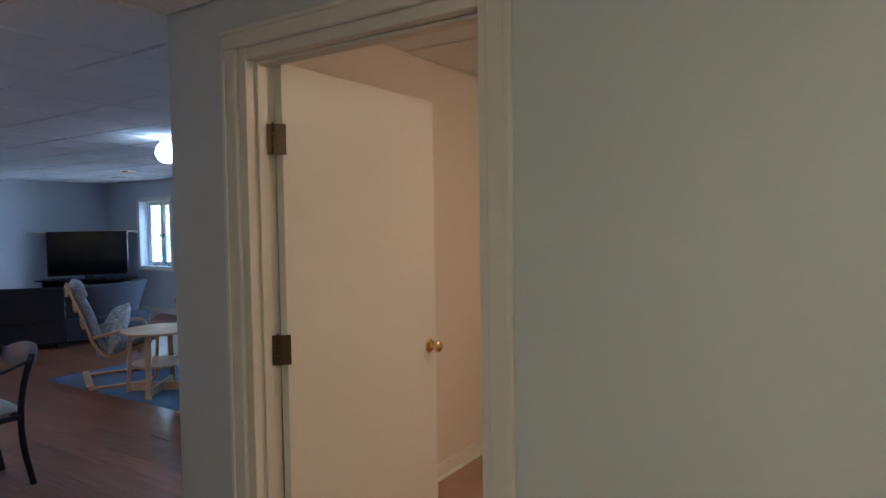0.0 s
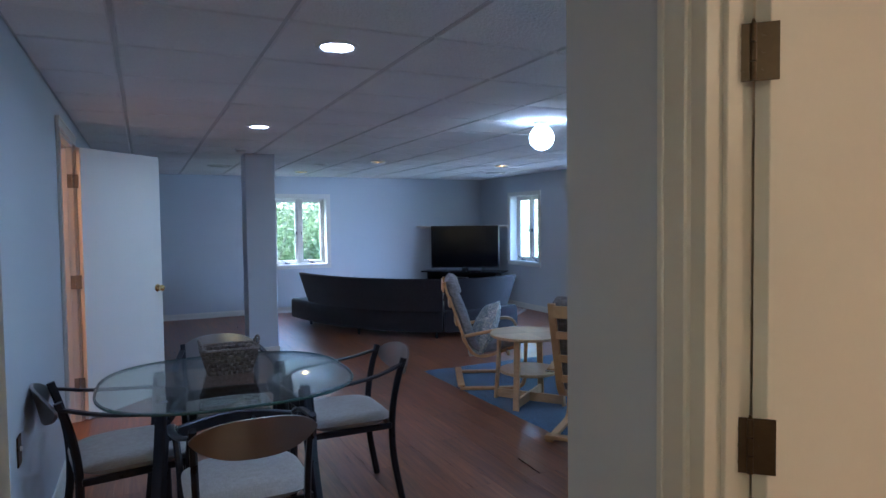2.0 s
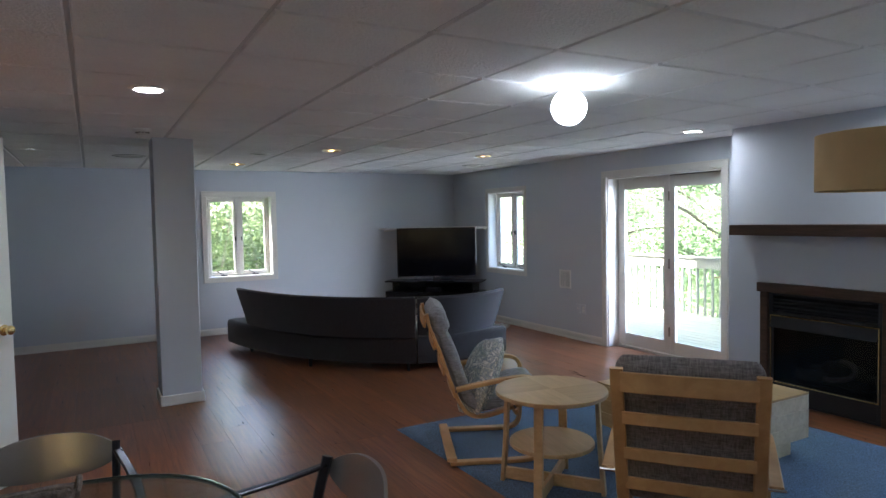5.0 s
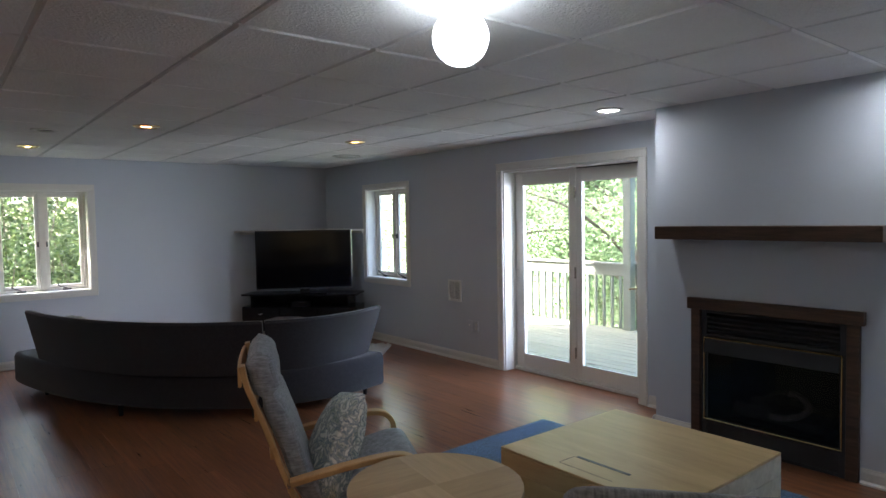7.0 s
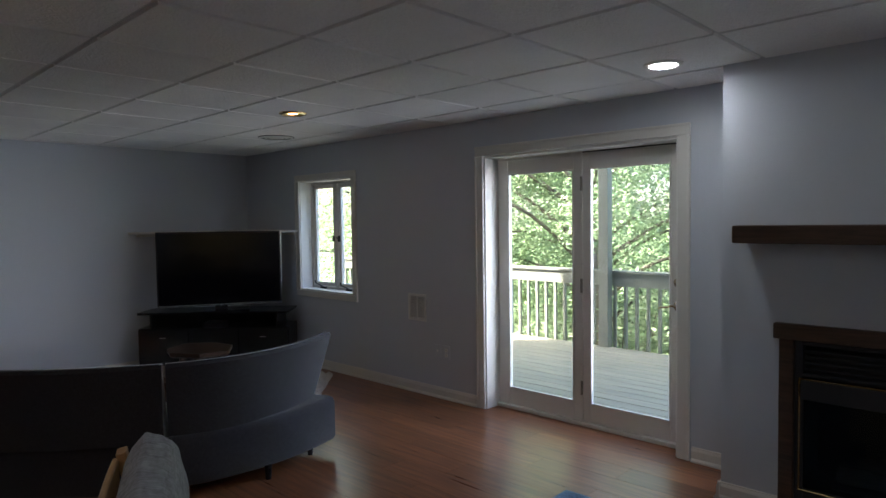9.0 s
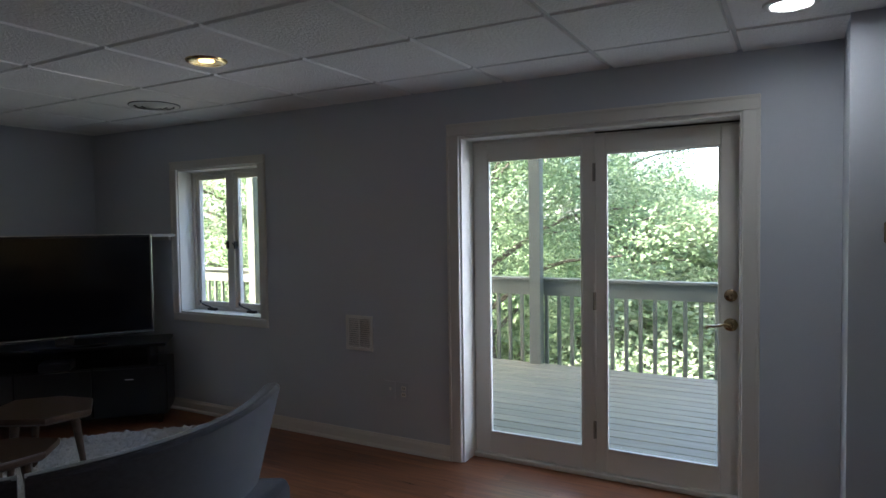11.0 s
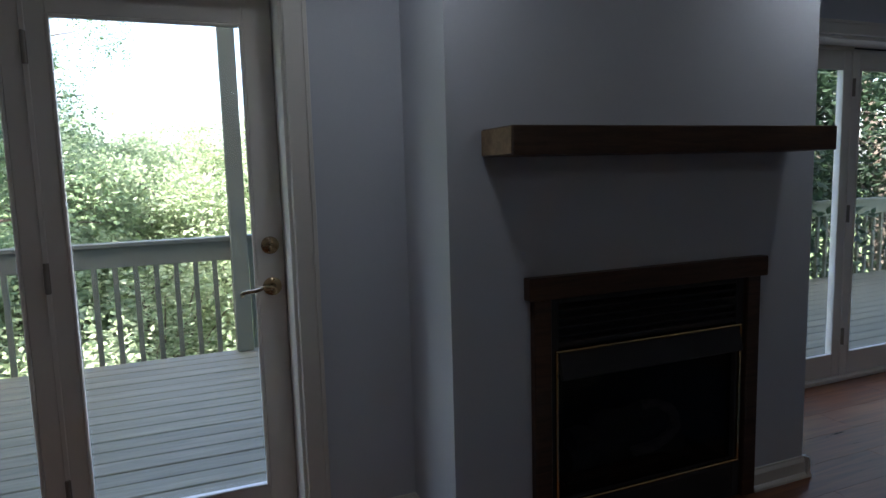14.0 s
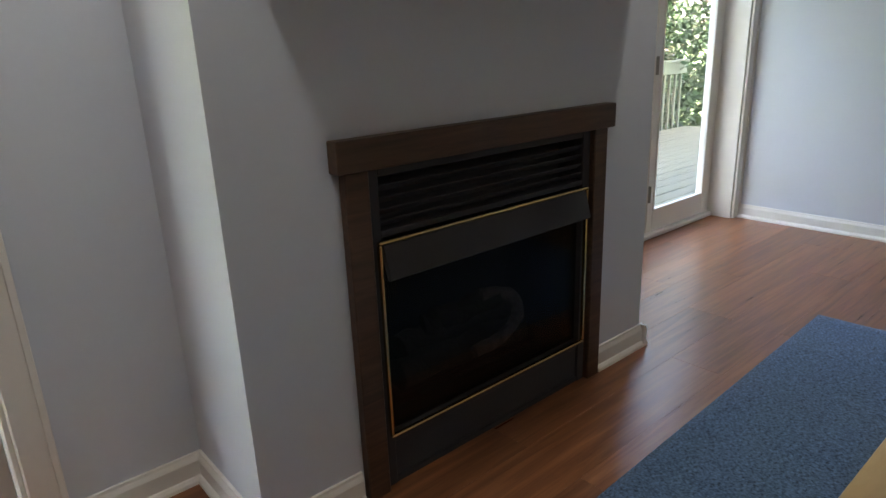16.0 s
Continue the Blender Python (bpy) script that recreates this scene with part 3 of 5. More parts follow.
def french_door(name, x0, yw, handle=True):
    """A glazed pair in a deep reveal: a fixed leaf and a working leaf, hinged in the middle."""
    W = 1.54
    r = thing(name, (x0, yw, 0), 0, "white glazed patio doors, closed, in a deep painted reveal", "door", kind="structure")
    casing(r, 0, W, 0, 1.962, 0.072)
    for a, b in ((0.0, 0.018), (W - 0.018, W)):
        board(r, a, b, -0.001, 0.215, 0, 1.962, 0.002, "reveal")
    board(r, 0.018, W - 0.018, -0.001, 0.215, 1.944, 1.962, 0.002, "reveal")
    board(r, 0.018, W - 0.018, 0.125, 0.23, 0.0, 0.028, 0.004, "threshold")
    board(r, 0.774, W - 0.018, 0.166, 0.21, 1.925, 1.944, 0.002, "head_stop")
    # Black strip laid in for the shade of the gap over the right leaf.
    board(r, 0.774, W - 0.018, 0.160, 0.1655, 1.936, 1.944, 0.001, "weather_strip", BLACKPL)
    board(r, 0.018, 0.774, 0.15, 0.21, 1.925, 1.944, 0.002, "head_stop")
    for k, (a, b) in enumerate(((0.020, 0.770), (0.774, W - 0.020))):
        p0, p1 = (0.117, 0.705) if k == 0 else (0.835, 1.423)
        lf = thing("leaf", (0, 0, 0))
        lf.parent = r
        y0, y1 = 0.155, 0.200
        board(lf, a, p0, y0, y1, 0.03, 1.925, 0.003, "stile")
        board(lf, p1, b, y0, y1, 0.03, 1.925, 0.003, "stile")
        board(lf, p0, p1, y0, y1, 0.03, 0.157, 0.003, "bottom_rail")
        board(lf, p0, p1, y0, y1, 1.827, 1.925, 0.003, "top_rail")
        for q in ((p0, p0 + 0.012, 0.157, 1.827), (p1 - 0.012, p1, 0.157, 1.827), (p0 + 0.012, p1 - 0.012, 0.157, 0.169), (p0 + 0.012, p1 - 0.012, 1.815, 1.827)):
            board(lf, q[0], q[1], y0 - 0.006, y0 + 0.010, q[2], q[3], 0.003, "glazing_bead")
        g = part("pane", boxm(p0, p1, 0.176, 0.180, 0.157, 1.827), GLASS, lf, "clear glass")
        g.visible_shadow = False
    board(r, 0.764, 0.780, 0.148, 0.156, 0.03, 1.925, 0.002, "astragal")
    for z in (1.72, 1.0, 0.27):
        bm = boxm(0.764, 0.782, 0.143, 0.149, z - 0.05, z + 0.05, 0.002)
        cyl(bm, (0.773, 0.140, z - 0.05), (0.773, 0.140, z + 0.05), 0.006, n=10)
        part("hinge", bm, BRONZE, r, "slim bronze hinge", True)
    if handle:
        bm = bmesh.new()
        lathe(bm, [(0, 0), (0.030, 0), (0.032, 0.004), (0.026, 0.010), (0.012, 0.012), (0.012, 0.020), (0, 0.020)], 20)
        box(bm, -0.004, 0.004, -0.016, 0.016, 0.020, 0.034, 0.002)
        bm.transform(pose(1.472, 0.155, 1.06, 90, 0, 0))
        part("deadbolt", bm, LEVERBRASS, r, "brass deadbolt turn", True)
        bm = bmesh.new()
        lathe(bm, [(0, 0), (0.032, 0), (0.034, 0.004), (0.027, 0.011), (0.013, 0.014), (0.010, 0.045), (0, 0.045)], 20)
        bm.transform(pose(1.472, 0.155, 0.91, 90, 0, 0))
        part("lever_rose", bm, LEVERBRASS, r, "brass rose", True)
        bm = bmesh.new()
        sweep(bm, smooth_path([(1.472, 0.112, 0.91), (1.445, 0.108, 0.915), (1.41, 0.108, 0.905), (1.375, 0.110, 0.902), (1.362, 0.112, 0.895), (1.366, 0.112, 0.887)], 5), ring_shape(0.0075, 8))
        part("lever", bm, LEVERBRASS, r, "curled brass lever handle", True)
    return r


french_door("door_3", -7.86, 6.25)
french_door("door_4", -3.86, 6.45, False)


def casement(name, at, rz, label):
    """A pair of side-hung sashes deep in a boarded reveal, with latches and winders."""
    W, HH = 0.88, 1.12
    r = thing(name, at, rz, label, "window", kind="structure")
    casing(r, 0, W, 0, HH, 0.062, 0.018, 0, True)
    for a, b in ((0.0, 0.012), (W - 0.012, W)):
        board(r, a, b, -0.001, 0.22, 0, HH, 0.002, "reveal")
    board(r, 0.012, W - 0.012, -0.001, 0.22, HH - 0.012, HH, 0.002, "reveal")
    board(r, 0.012, W - 0.012, -0.012, 0.22, 0, 0.014, 0.003, "window_sill")
    fr = thing("window_frame", (0, 0, 0))
    fr.parent = r
    for q in ((0.012, 0.04, 0.014, HH - 0.012), (W - 0.04, W - 0.012, 0.014, HH - 0.012), (W / 2 - 0.027, W / 2 + 0.027, 0.014, HH - 0.012), (0.04, W - 0.04, 0.014, 0.04), (0.04, W - 0.04, HH - 0.038, HH - 0.012)):
        board(fr, q[0], q[1], 0.13, 0.20, q[2], q[3], 0.003, "frame_member")
    for a, b in ((0.042, W / 2 - 0.029), (W / 2 + 0.029, W - 0.042)):
        sash = thing("sash", (0, 0, 0))
        sash.parent = r
        s = 0.036
        for q in ((a, a + s, 0.042, HH - 0.040), (b - s, b, 0.042, HH - 0.040), (a + s, b - s, 0.042, 0.042 + s), (a + s, b - s, HH - 0.040 - s, HH - 0.040)):
            board(sash, q[0], q[1], 0.145, 0.185, q[2], q[3], 0.004, "sash_member")
        g = part("pane", boxm(a + s, b - s, 0.164, 0.168, 0.042 + s, HH - 0.040 - s), GLASS, sash, "clear glass")
        g.visible_shadow = False
        mid = (a + b) / 2
        bm = boxm(mid - 0.045, mid + 0.045, 0.10, 0.135, 0.014, 0.034, 0.008, 2)
        sweep(bm, smooth_path([(mid, 0.115, 0.030), (mid - 0.02, 0.10, 0.045), (mid - 0.06, 0.085, 0.060), (mid - 0.085, 0.08, 0.075)], 4), ring_shape(0.006, 8))
        cyl(bm, (mid - 0.085, 0.08, 0.068), (mid - 0.088, 0.078, 0.095), 0.008, n=8)
        part("winder", bm, BLACKPL, r, "dark folding casement winder", True)
    for x in (W / 2 - 0.043, W / 2 + 0.043):
        bm = boxm(x - 0.008, x + 0.008, 0.118, 0.146, 0.50, 0.56, 0.003)
        cyl(bm, (x, 0.118, 0.53), (x, 0.100, 0.545), 0.005, n=8)
        part("latch", bm, BLACKPL, r, "dark sash latch", True)
    return r


casement("window_1", (-11.42, 2.395, 0.775), 90, "white twin casement window looking onto green shrubs")
casement("window_2", (-10.355, 6.25, 0.775), 0, "white twin casement window beside the television")


# ---- fireplace ----
def fireplace():
    r = thing("fireplace", (-5.14, 5.85, 0), 0, "black gas fireplace with gilt frame and stained oak surround", "fireplace")
    part("surround_header", boxm(-0.52, 0.52, -0.042, 0.0, 0.880, 0.955, 0.003), DARKOAK, r, "dark stained oak header")
    for s in (-1, 1):
        x = sorted((s * 0.497, s * 0.432))
        part("surround_leg", boxm(x[0], x[1], -0.030, 0.0, 0, 0.880, 0.003), DARKOAK, r, "dark stained oak leg")
    face = bmesh.new()
    box(face, -0.430, -0.395, -0.012, 0.02, 0.0, 0.878, 0.002)
    box(face, 0.395, 0.430, -0.012, 0.02, 0.0, 0.878, 0.002)
    box(face, -0.395, 0.395, -0.010, 0.02, 0.705, 0.722, 0.002)
    box(face, -0.395, 0.395, -0.010, 0.02, 0.856, 0.878, 0.002)
    box(face, -0.395, 0.395, -0.010, 0.02, 0.130, 0.148, 0.002)
    box(face, -0.395, 0.395, -0.010, 0.02, 0.0, 0.018, 0.002)
    part("face_frame", face, BLACKMETAL, r)
    part("lower_panel", boxm(-0.395, 0.395, -0.004, 0.012, 0.018, 0.130, 0.002), BLACKMETAL, r)
    for z0, n, gap in ((0.738, 4, 0.029),):
        for k in range(n):
            z = z0 + k * gap
            bm = bmesh.new()
            sweep(bm, [(-0.392, 0.004, z), (0.392, 0.004, z)], [(-0.012, -0.006), (0.010, 0.010), (0.012, 0.007), (-0.009, -0.010)])
            part("louvre", bm, BLACKMETAL, r)
    for nm, q in (("firebox_back", (-0.41, 0.41, 0.34, 0.36, 0.12, 0.72)), ("firebox_side", (-0.43, -0.41, 0.02, 0.36, 0.0, 0.87)),
                  ("firebox_side", (0.41, 0.43, 0.02, 0.36, 0.0, 0.87)), ("firebox_roof", (-0.41, 0.41, 0.03, 0.34, 0.700, 0.715)),
                  ("firebox_floor", (-0.41, 0.41, 0.03, 0.34, 0.125, 0.145)), ("vent_back", (-0.41, 0.41, 0.10, 0.12, 0.715, 0.87)),
                  ("vent_back", (-0.41, 0.41, 0.10, 0.12, 0.0, 0.125))):
        part(nm, boxm(*q), BLACKMETAL, r)
    for q in ((-0.412, 0.412, 0.691, 0.699), (-0.412, 0.412, 0.153, 0.161)):
        part("gilt_strip", boxm(q[0], q[1], -0.026, -0.010, q[2], q[3], 0.003), BRASS, r, "polished brass frame strip")
    for s in (-1, 1):
        x = sorted((s * 0.412, s * 0.404))
        part("gilt_strip", boxm(x[0], x[1], -0.026, -0.010, 0.161, 0.691, 0.003), BRASS, r, "polished brass frame strip")
    hood = bmesh.new()
    sweep(hood, [(-0.398, 0, 0), (0.400, 0, 0)], [(0.010, 0.688), (0.022, 0.688), (0.046, 0.606), (0.040, 0.600), (0.030, 0.604), (0.010, 0.672)], (0, -1, 0))
    part("hood", hood, BLACKMETAL, r, "sloping black metal hood")
    g = part("pane", boxm(-0.403, 0.403, 0.006, 0.010, 0.162, 0.690), FIREGLASS, r, "smoked glass")
    g.visible_shadow = False
    part("burner_pan", boxm(-0.30, 0.30, 0.10, 0.28, 0.145, 0.185, 0.01), BLACKMETAL, r)
    for p0, p1, rad, sd in (((-0.27, 0.14, 0.225), (0.25, 0.13, 0.22), 0.045, 1), ((-0.20, 0.22, 0.25), (0.28, 0.24, 0.24), 0.05, 2),
                            ((-0.10, 0.22, 0.30), (0.14, 0.12, 0.37), 0.036, 3), ((0.20, 0.24, 0.29), (0.02, 0.13, 0.36), 0.033, 4)):
        pts = [Vector(p0).lerp(Vector(p1), k / 10) + Vector((0, 0, 0.02 * noise.noise((k * 0.7, sd, 3)))) for k in range(11)]
        bm = bmesh.new()
        sweep(bm, pts, ring_shape(rad, 12))
        for v in bm.verts:
            v.co += Vector((0, noise.noise(v.co * 28 + Vector((sd, 0, 0))), noise.noise(v.co * 28 + Vector((0, sd, 5))))) * 0.010
        part("log", bm, LOG, r, "grey ceramic log", True)
    bm = sweep(bmesh.new(), smooth_path([(-0.02, 0.07, 0.235), (0.08, 0.06, 0.25), (0.17, 0.07, 0.285), (0.195, 0.09, 0.335), (0.15, 0.11, 0.375), (0.07, 0.13, 0.385)], 5), ring_shape(0.020, 10))
    for v in bm.verts:
        v.co += Vector((0, noise.noise(v.co * 40), noise.noise(v.co * 40 + Vector((0, 3, 5))))) * 0.009
    part("log", bm, PALELOG, r, "pale bent ceramic branch", True)
    return r


fireplace()
mantel = thing("mantel_shelf", (-5.145, 5.85, 1.345), 0, "thick dark-stained timber mantel shelf on the chimney breast", "shelf")
bm = boxm(-0.655, 0.655, -0.20, 0.0, 0, 0.085, 0.004, 2)
part("beam", bm, DARKOAK, mantel)
part("end_face", boxm(-0.658, -0.6552, -0.195, -0.004, 0.005, 0.080), OAKEND, mantel, "paler end grain")

# ---- ceiling fittings ----
CANS = [((-3.56, 1.25), CAN_WHITE, "white"), ((-6.03, 1.315), CAN_WHITE, "white"), ((-6.12, 5.595), CAN_WHITE, "white"), ((-4.34, 5.59), CAN_WHITE, "white"),
        ((-8.55, 3.19), CAN_WARM, "warm"), ((-8.58, 5.03), CAN_WARM, "warm"), ((-10.37, 2.62), CAN_WARM, "warm"), ((-9.12, 2.60), UNLIT_BLACK, "off")]
for (x, y), lamp, tone in CANS:
    word = {"white": "recessed ceiling downlight with a bright white lamp", "warm": "recessed ceiling downlight with a dim amber lamp", "off": "recessed ceiling downlight, dark and unlit"}[tone]
    c = thing("downlight", (x, y, H), 0, word, "downlight", "ceiling downlights")
    bm = bmesh.new()
    lathe(bm, [(0.072, -0.010), (0.078, -0.012), (0.094, -0.006), (0.098, 0.002), (0.072, 0.002)], 32)
    part("trim_ring", bm, PLASTIC if tone != "warm" else BRASS, c, smooth=True)
    bm = bmesh.new()
    if tone == "warm":
        lathe(bm, [(0.0, -0.005), (0.02, -0.006), (0.034, -0.003), (0.036, 0.001), (0.0, 0.001)], 24)
        part("lamp", bm, lamp, c, smooth=True)
        bm = bmesh.new()
        lathe(bm, [(0.036, -0.001), (0.073, -0.008), (0.073, 0.001), (0.036, 0.001)], 28)
        part("reflector", bm, BRASS, c, "gold reflector", True)
    else:
        lathe(bm, [(0.0, -0.007), (0.04, -0.006), (0.066, -0.003), (0.072, 0.001), (0.0, 0.001)], 28)
        part("lamp", bm, lamp, c, smooth=True)

gl = thing("globe_light", (-5.03, 3.31, H), 0, "glowing round opal glass globe ceiling light", "ceiling light")
bm = bmesh.new()
lathe(bm, [(0.0, 0.0), (0.062, 0.0), (0.064, -0.006), (0.060, -0.030), (0.050, -0.040), (0.0, -0.040)], 32)
part("canopy", bm, PLASTIC, gl, smooth=True)
bm = bmesh.new()
bmesh.ops.create_uvsphere(bm, u_segments=32, v_segments=20, radius=0.096, matrix=pose(0, 0, -0.128))
part("globe", bm, GLOBE, gl, "lit opal glass", True)

for at, size, lit in (((0.5, -0.5, H), 0.15, True), ((0.0, 2.9, 2.365), 0.13, True), ((-5.6, -1.0, 2.365), 0.12, True)):
    f = thing("dome_light", at, 0, "lit frosted dome ceiling light with warm light", "ceiling light")
    bm = bmesh.new()
    lathe(bm, [(size + 0.01, 0.0), (size + 0.012, -0.012), (size, -0.016), (size, 0.0)], 28)
    part("rim", bm, BRASS, f, smooth=True)
    bm = bmesh.new()
    lathe(bm, [(size, -0.012), (size * 0.93, -0.04), (size * 0.7, -0.065), (size * 0.35, -0.08), (0.0, -0.084)], 28)
    part("dome", bm, {0.12: AMBER, 0.13: BULB, 0.15: HALLBULB}[size], f, smooth=True)


def diffuser(at, label):
    r = thing("air_diffuser", at, 0, label, "air vent")
    bm = bmesh.new()
    for k, rad in enumerate((0.045, 0.085, 0.125)):
        lathe(bm, [(rad, -0.010 - 0.004 * (2 - k)), (rad + 0.028, -0.004), (rad + 0.030, -0.001), (rad + 0.004, -0.006)], 32)
    part("louvre_rings", bm, PLASTIC, r, smooth=True)
    bm = bmesh.new()
    lathe(bm, [(0.0, -0.016), (0.030, -0.015), (0.036, -0.010), (0.0, -0.008)], 24)
    part("cap", bm, PLASTIC, r, smooth=True)
    bm = bmesh.new()
    # Black disc paints the shade up inside the rings.
    cyl(bm, (0, 0, -0.0035), (0, 0, 0.001), 0.158, n=32)
    part("throat", bm, UNLIT_BLACK, r)


diffuser((-9.77, 5.63, H), "round white stepped air diffuser in the ceiling")
diffuser((-9.70, 1.40, H), "round grey stepped air diffuser in the ceiling")
sm = thing("smoke_detector", (-7.62, 1.39, H), 0, "small white plastic smoke detector on the ceiling", "smoke detector")
bm = bmesh.new()
lathe(bm, [(0.0, 0.0), (0.060, 0.0), (0.062, -0.008), (0.056, -0.020), (0.044, -0.024), (0.042, -0.034), (0.034, -0.040), (0.0, -0.041)], 28)
part("housing", bm, PLASTIC, sm, smooth=True)
bm = bmesh.new()
for k in range(12):
    a = k * math.pi / 6
    box(bm, 0.0435, 0.0475, -0.006, 0.006, -0.032, -0.025)
    bmesh.ops.rotate(bm, verts=bm.verts[-8:], cent=(0, 0, 0), matrix=Matrix.Rotation(a, 3, 'Z'))
part("slots", bm, UNLIT_BLACK, sm)


def wall_vent():
    r = thing("wall_register", (-8.61, 6.25, 0.735), 0, "white louvred metal wall register", "air vent")
    bm = bmesh.new()
    for q in ((-0.108, -0.085, -0.115, 0.115), (0.085, 0.108, -0.115, 0.115), (-0.085, 0.085, 0.092, 0.115), (-0.085, 0.085, -0.115, -0.092)):
        box(bm, q[0], q[1], -0.010, 0.0, q[2], q[3], 0.002)
    part("frame", bm, PLASTIC, r)
    # Flat grey sheet gives the duct's shade between the slats.
    part("backing", boxm(-0.085, 0.085, -0.002, 0.0, -0.092, 0.092), DUCTSHADE, r)
    first = None
    for k in range(13):
        z = -0.084 + k * 0.014
        if first is None:
            bm = bmesh.new()
            sweep(bm, [(-0.085, -0.005, 0), (0.085, -0.005, 0)], [(-0.003, -0.0068), (0.003, 0.0045), (0.003, 0.0062), (-0.003, -0.0045)])
            first = part("slat", bm, PLASTIC, r)
            first.matrix_basis = pose(0, 0, z)
        else:
            again(first, pose(0, 0, z))
    part("divider", boxm(-0.003, 0.003, -0.0095, -0.002, -0.092, 0.092), PLASTIC, r)


wall_vent()


def plate(name, at, rz, label, kind, tint=""):
    """An outlet or switch on a face whose outward way is -y."""
    r = thing(name, at, rz, label, "outlet" if kind == "outlet" else "switch")
    part("cover", boxm(-0.036, 0.036, -0.006, 0.0, -0.058, 0.058, 0.003, 2), {"brass": OLDBRASS, "painted": WALL}.get(tint, PLASTIC), r)
    if kind == "outlet":
        for z in (-0.02, 0.02):
            part("socket", boxm(-0.016, 0.016, -0.008, -0.006, z - 0.014, z + 0.014, 0.003), PLASTIC, r)
            bm = boxm(-0.008, -0.005, -0.0085, -0.0075, z - 0.005, z + 0.006)
            box(bm, 0.005, 0.008, -0.0085, -0.0075, z - 0.005, z + 0.006)
            part("slot", bm, UNLIT_BLACK, r)
    else:
        part("toggle", boxm(-0.006, 0.006, -0.014, -0.006, -0.002, 0.016, 0.002), PLASTIC, r)


plate("wall_outlet", (-8.27, 6.25, 0.385), 0, "white double electrical outlet in a wall-coloured plate", "outlet", "painted")
plate("cable_plate", (-8.37, 6.25, 0.385), 0, "blank grey painted wall plate beside an outlet", "switch", "painted")
plate("wall_outlet", (-11.42, 2.10, 0.405), 90, "white double electrical outlet under the window", "outlet")
plate("cable_plate", (-11.42, 2.20, 0.405), 90, "white wall plate beside an outlet", "switch")
plate("light_switch", (-1.955, 3.72, 1.15), 90, "cream toggle light switch inside the closet", "switch")
plate("wall_outlet", (-3.68, 0.0, 0.61), 180, "brass wall plate beside the dining chair", "switch", "brass")


# ---- corner with the television ----
tvs = thing("tv_stand", (-10.83, 5.58, 0), 45, "black lacquered low television stand across the corner", "tv stand")
part("top", boxm(-0.74, 0.74, -0.23, 0.20, 0.578, 0.60, 0.003), BLACKGLOSS, tvs)
for s in (-1, 1):
    part("shelf_side", boxm(s * 0.62 - 0.01, s * 0.62 + 0.01, -0.20, 0.18, 0.44, 0.578, 0.002), BLACKGLOSS, tvs)
part("shelf_back", boxm(-0.61, 0.61, 0.165, 0.18, 0.44, 0.578), BLACKGLOSS, tvs)
part("carcass", boxm(-0.74, 0.74, -0.205, 0.20, 0.07, 0.44, 0.003), BLACKGLOSS, tvs)
for k in range(3):
    x = -0.493 + 0.493 * k
    d = part("drawer_front", boxm(x - 0.243, x + 0.243, -0.225, -0.206, 0.08, 0.43, 0.003), BLACKGLOSS, tvs)
    part("pull", boxm(x - 0.03, x + 0.03, -0.240, -0.225, 0.345 - 0.1 * (k == 1), 0.353 - 0.1 * (k == 1), 0.002), CHROME, d, "small chrome pull")
for sx in (-0.68, 0.68):
    for sy in (-0.15, 0.14):
        part("foot", cyl(bmesh.new(), (sx, sy, 0), (sx, sy, 0.07), 0.018, 0.026), OLDBRASS, tvs)
media = thing("media_box", (-10.72, 5.48, 0.44), 45, "small grey media box under the television", "media box")
part("case", boxm(-0.10, 0.10, -0.07, 0.08, 0, 0.055, 0.006, 2), TUBE, media)

tv = thing("television", (-10.70, 5.53, 0.60), 61, "large black flat television, switched off, on its stand", "television")
part("case", boxm(-0.59, 0.59, 0.0, 0.045, 0.055, 0.795, 0.006, 2), BLACKPL, tv)
part("screen", boxm(-0.575, 0.575, -0.003, 0.0, 0.075, 0.78), SCREEN, tv, "dark glossy screen")
part("side_strip", boxm(0.583, 0.593, -0.005, 0.03, 0.055, 0.795, 0.002), CHROME, tv, "silver edge strip")
part("lower_bezel", boxm(-0.585, 0.585, -0.006, 0.0, 0.055, 0.068, 0.002), CHROME, tv, "silver lower bezel")
part("badge", boxm(-0.008, 0.008, -0.009, -0.006, 0.040, 0.066, 0.002), CHROME, tv)
part("neck", boxm(-0.06, 0.06, 0.01, 0.04, 0.012, 0.06), BLACKPL, tv)
part("foot", boxm(-0.27, 0.27, -0.10, 0.13, 0.0, 0.014, 0.005, 2), BLACKGLOSS, tv)
sh = thing("corner_shelf", (0, 0, 1.375), 0, "narrow white corner shelf above the television", "shelf")
bm = bmesh.new()
o = [(-11.42, 4.92), (-11.30, 4.98), (-10.42, 6.16), (-10.36, 6.25), (-11.42, 6.25)]
lo, hi = [bm.verts.new((*p, 0)) for p in o], [bm.verts.new((*p, 0.022)) for p in o]
bm.faces.new(lo), bm.faces.new(hi)
for i in range(5):
    bm.faces.new((lo[i], lo[(i + 1) % 5], hi[(i + 1) % 5], hi[i]))
part("board", bm, TRIM, sh)
part("cleat", boxm(-11.42, -11.40, 5.0, 6.23, -0.03, 0), TRIM, sh)
part("cleat", boxm(-11.40, -10.45, 6.23, 6.25, -0.03, 0), TRIM, sh)


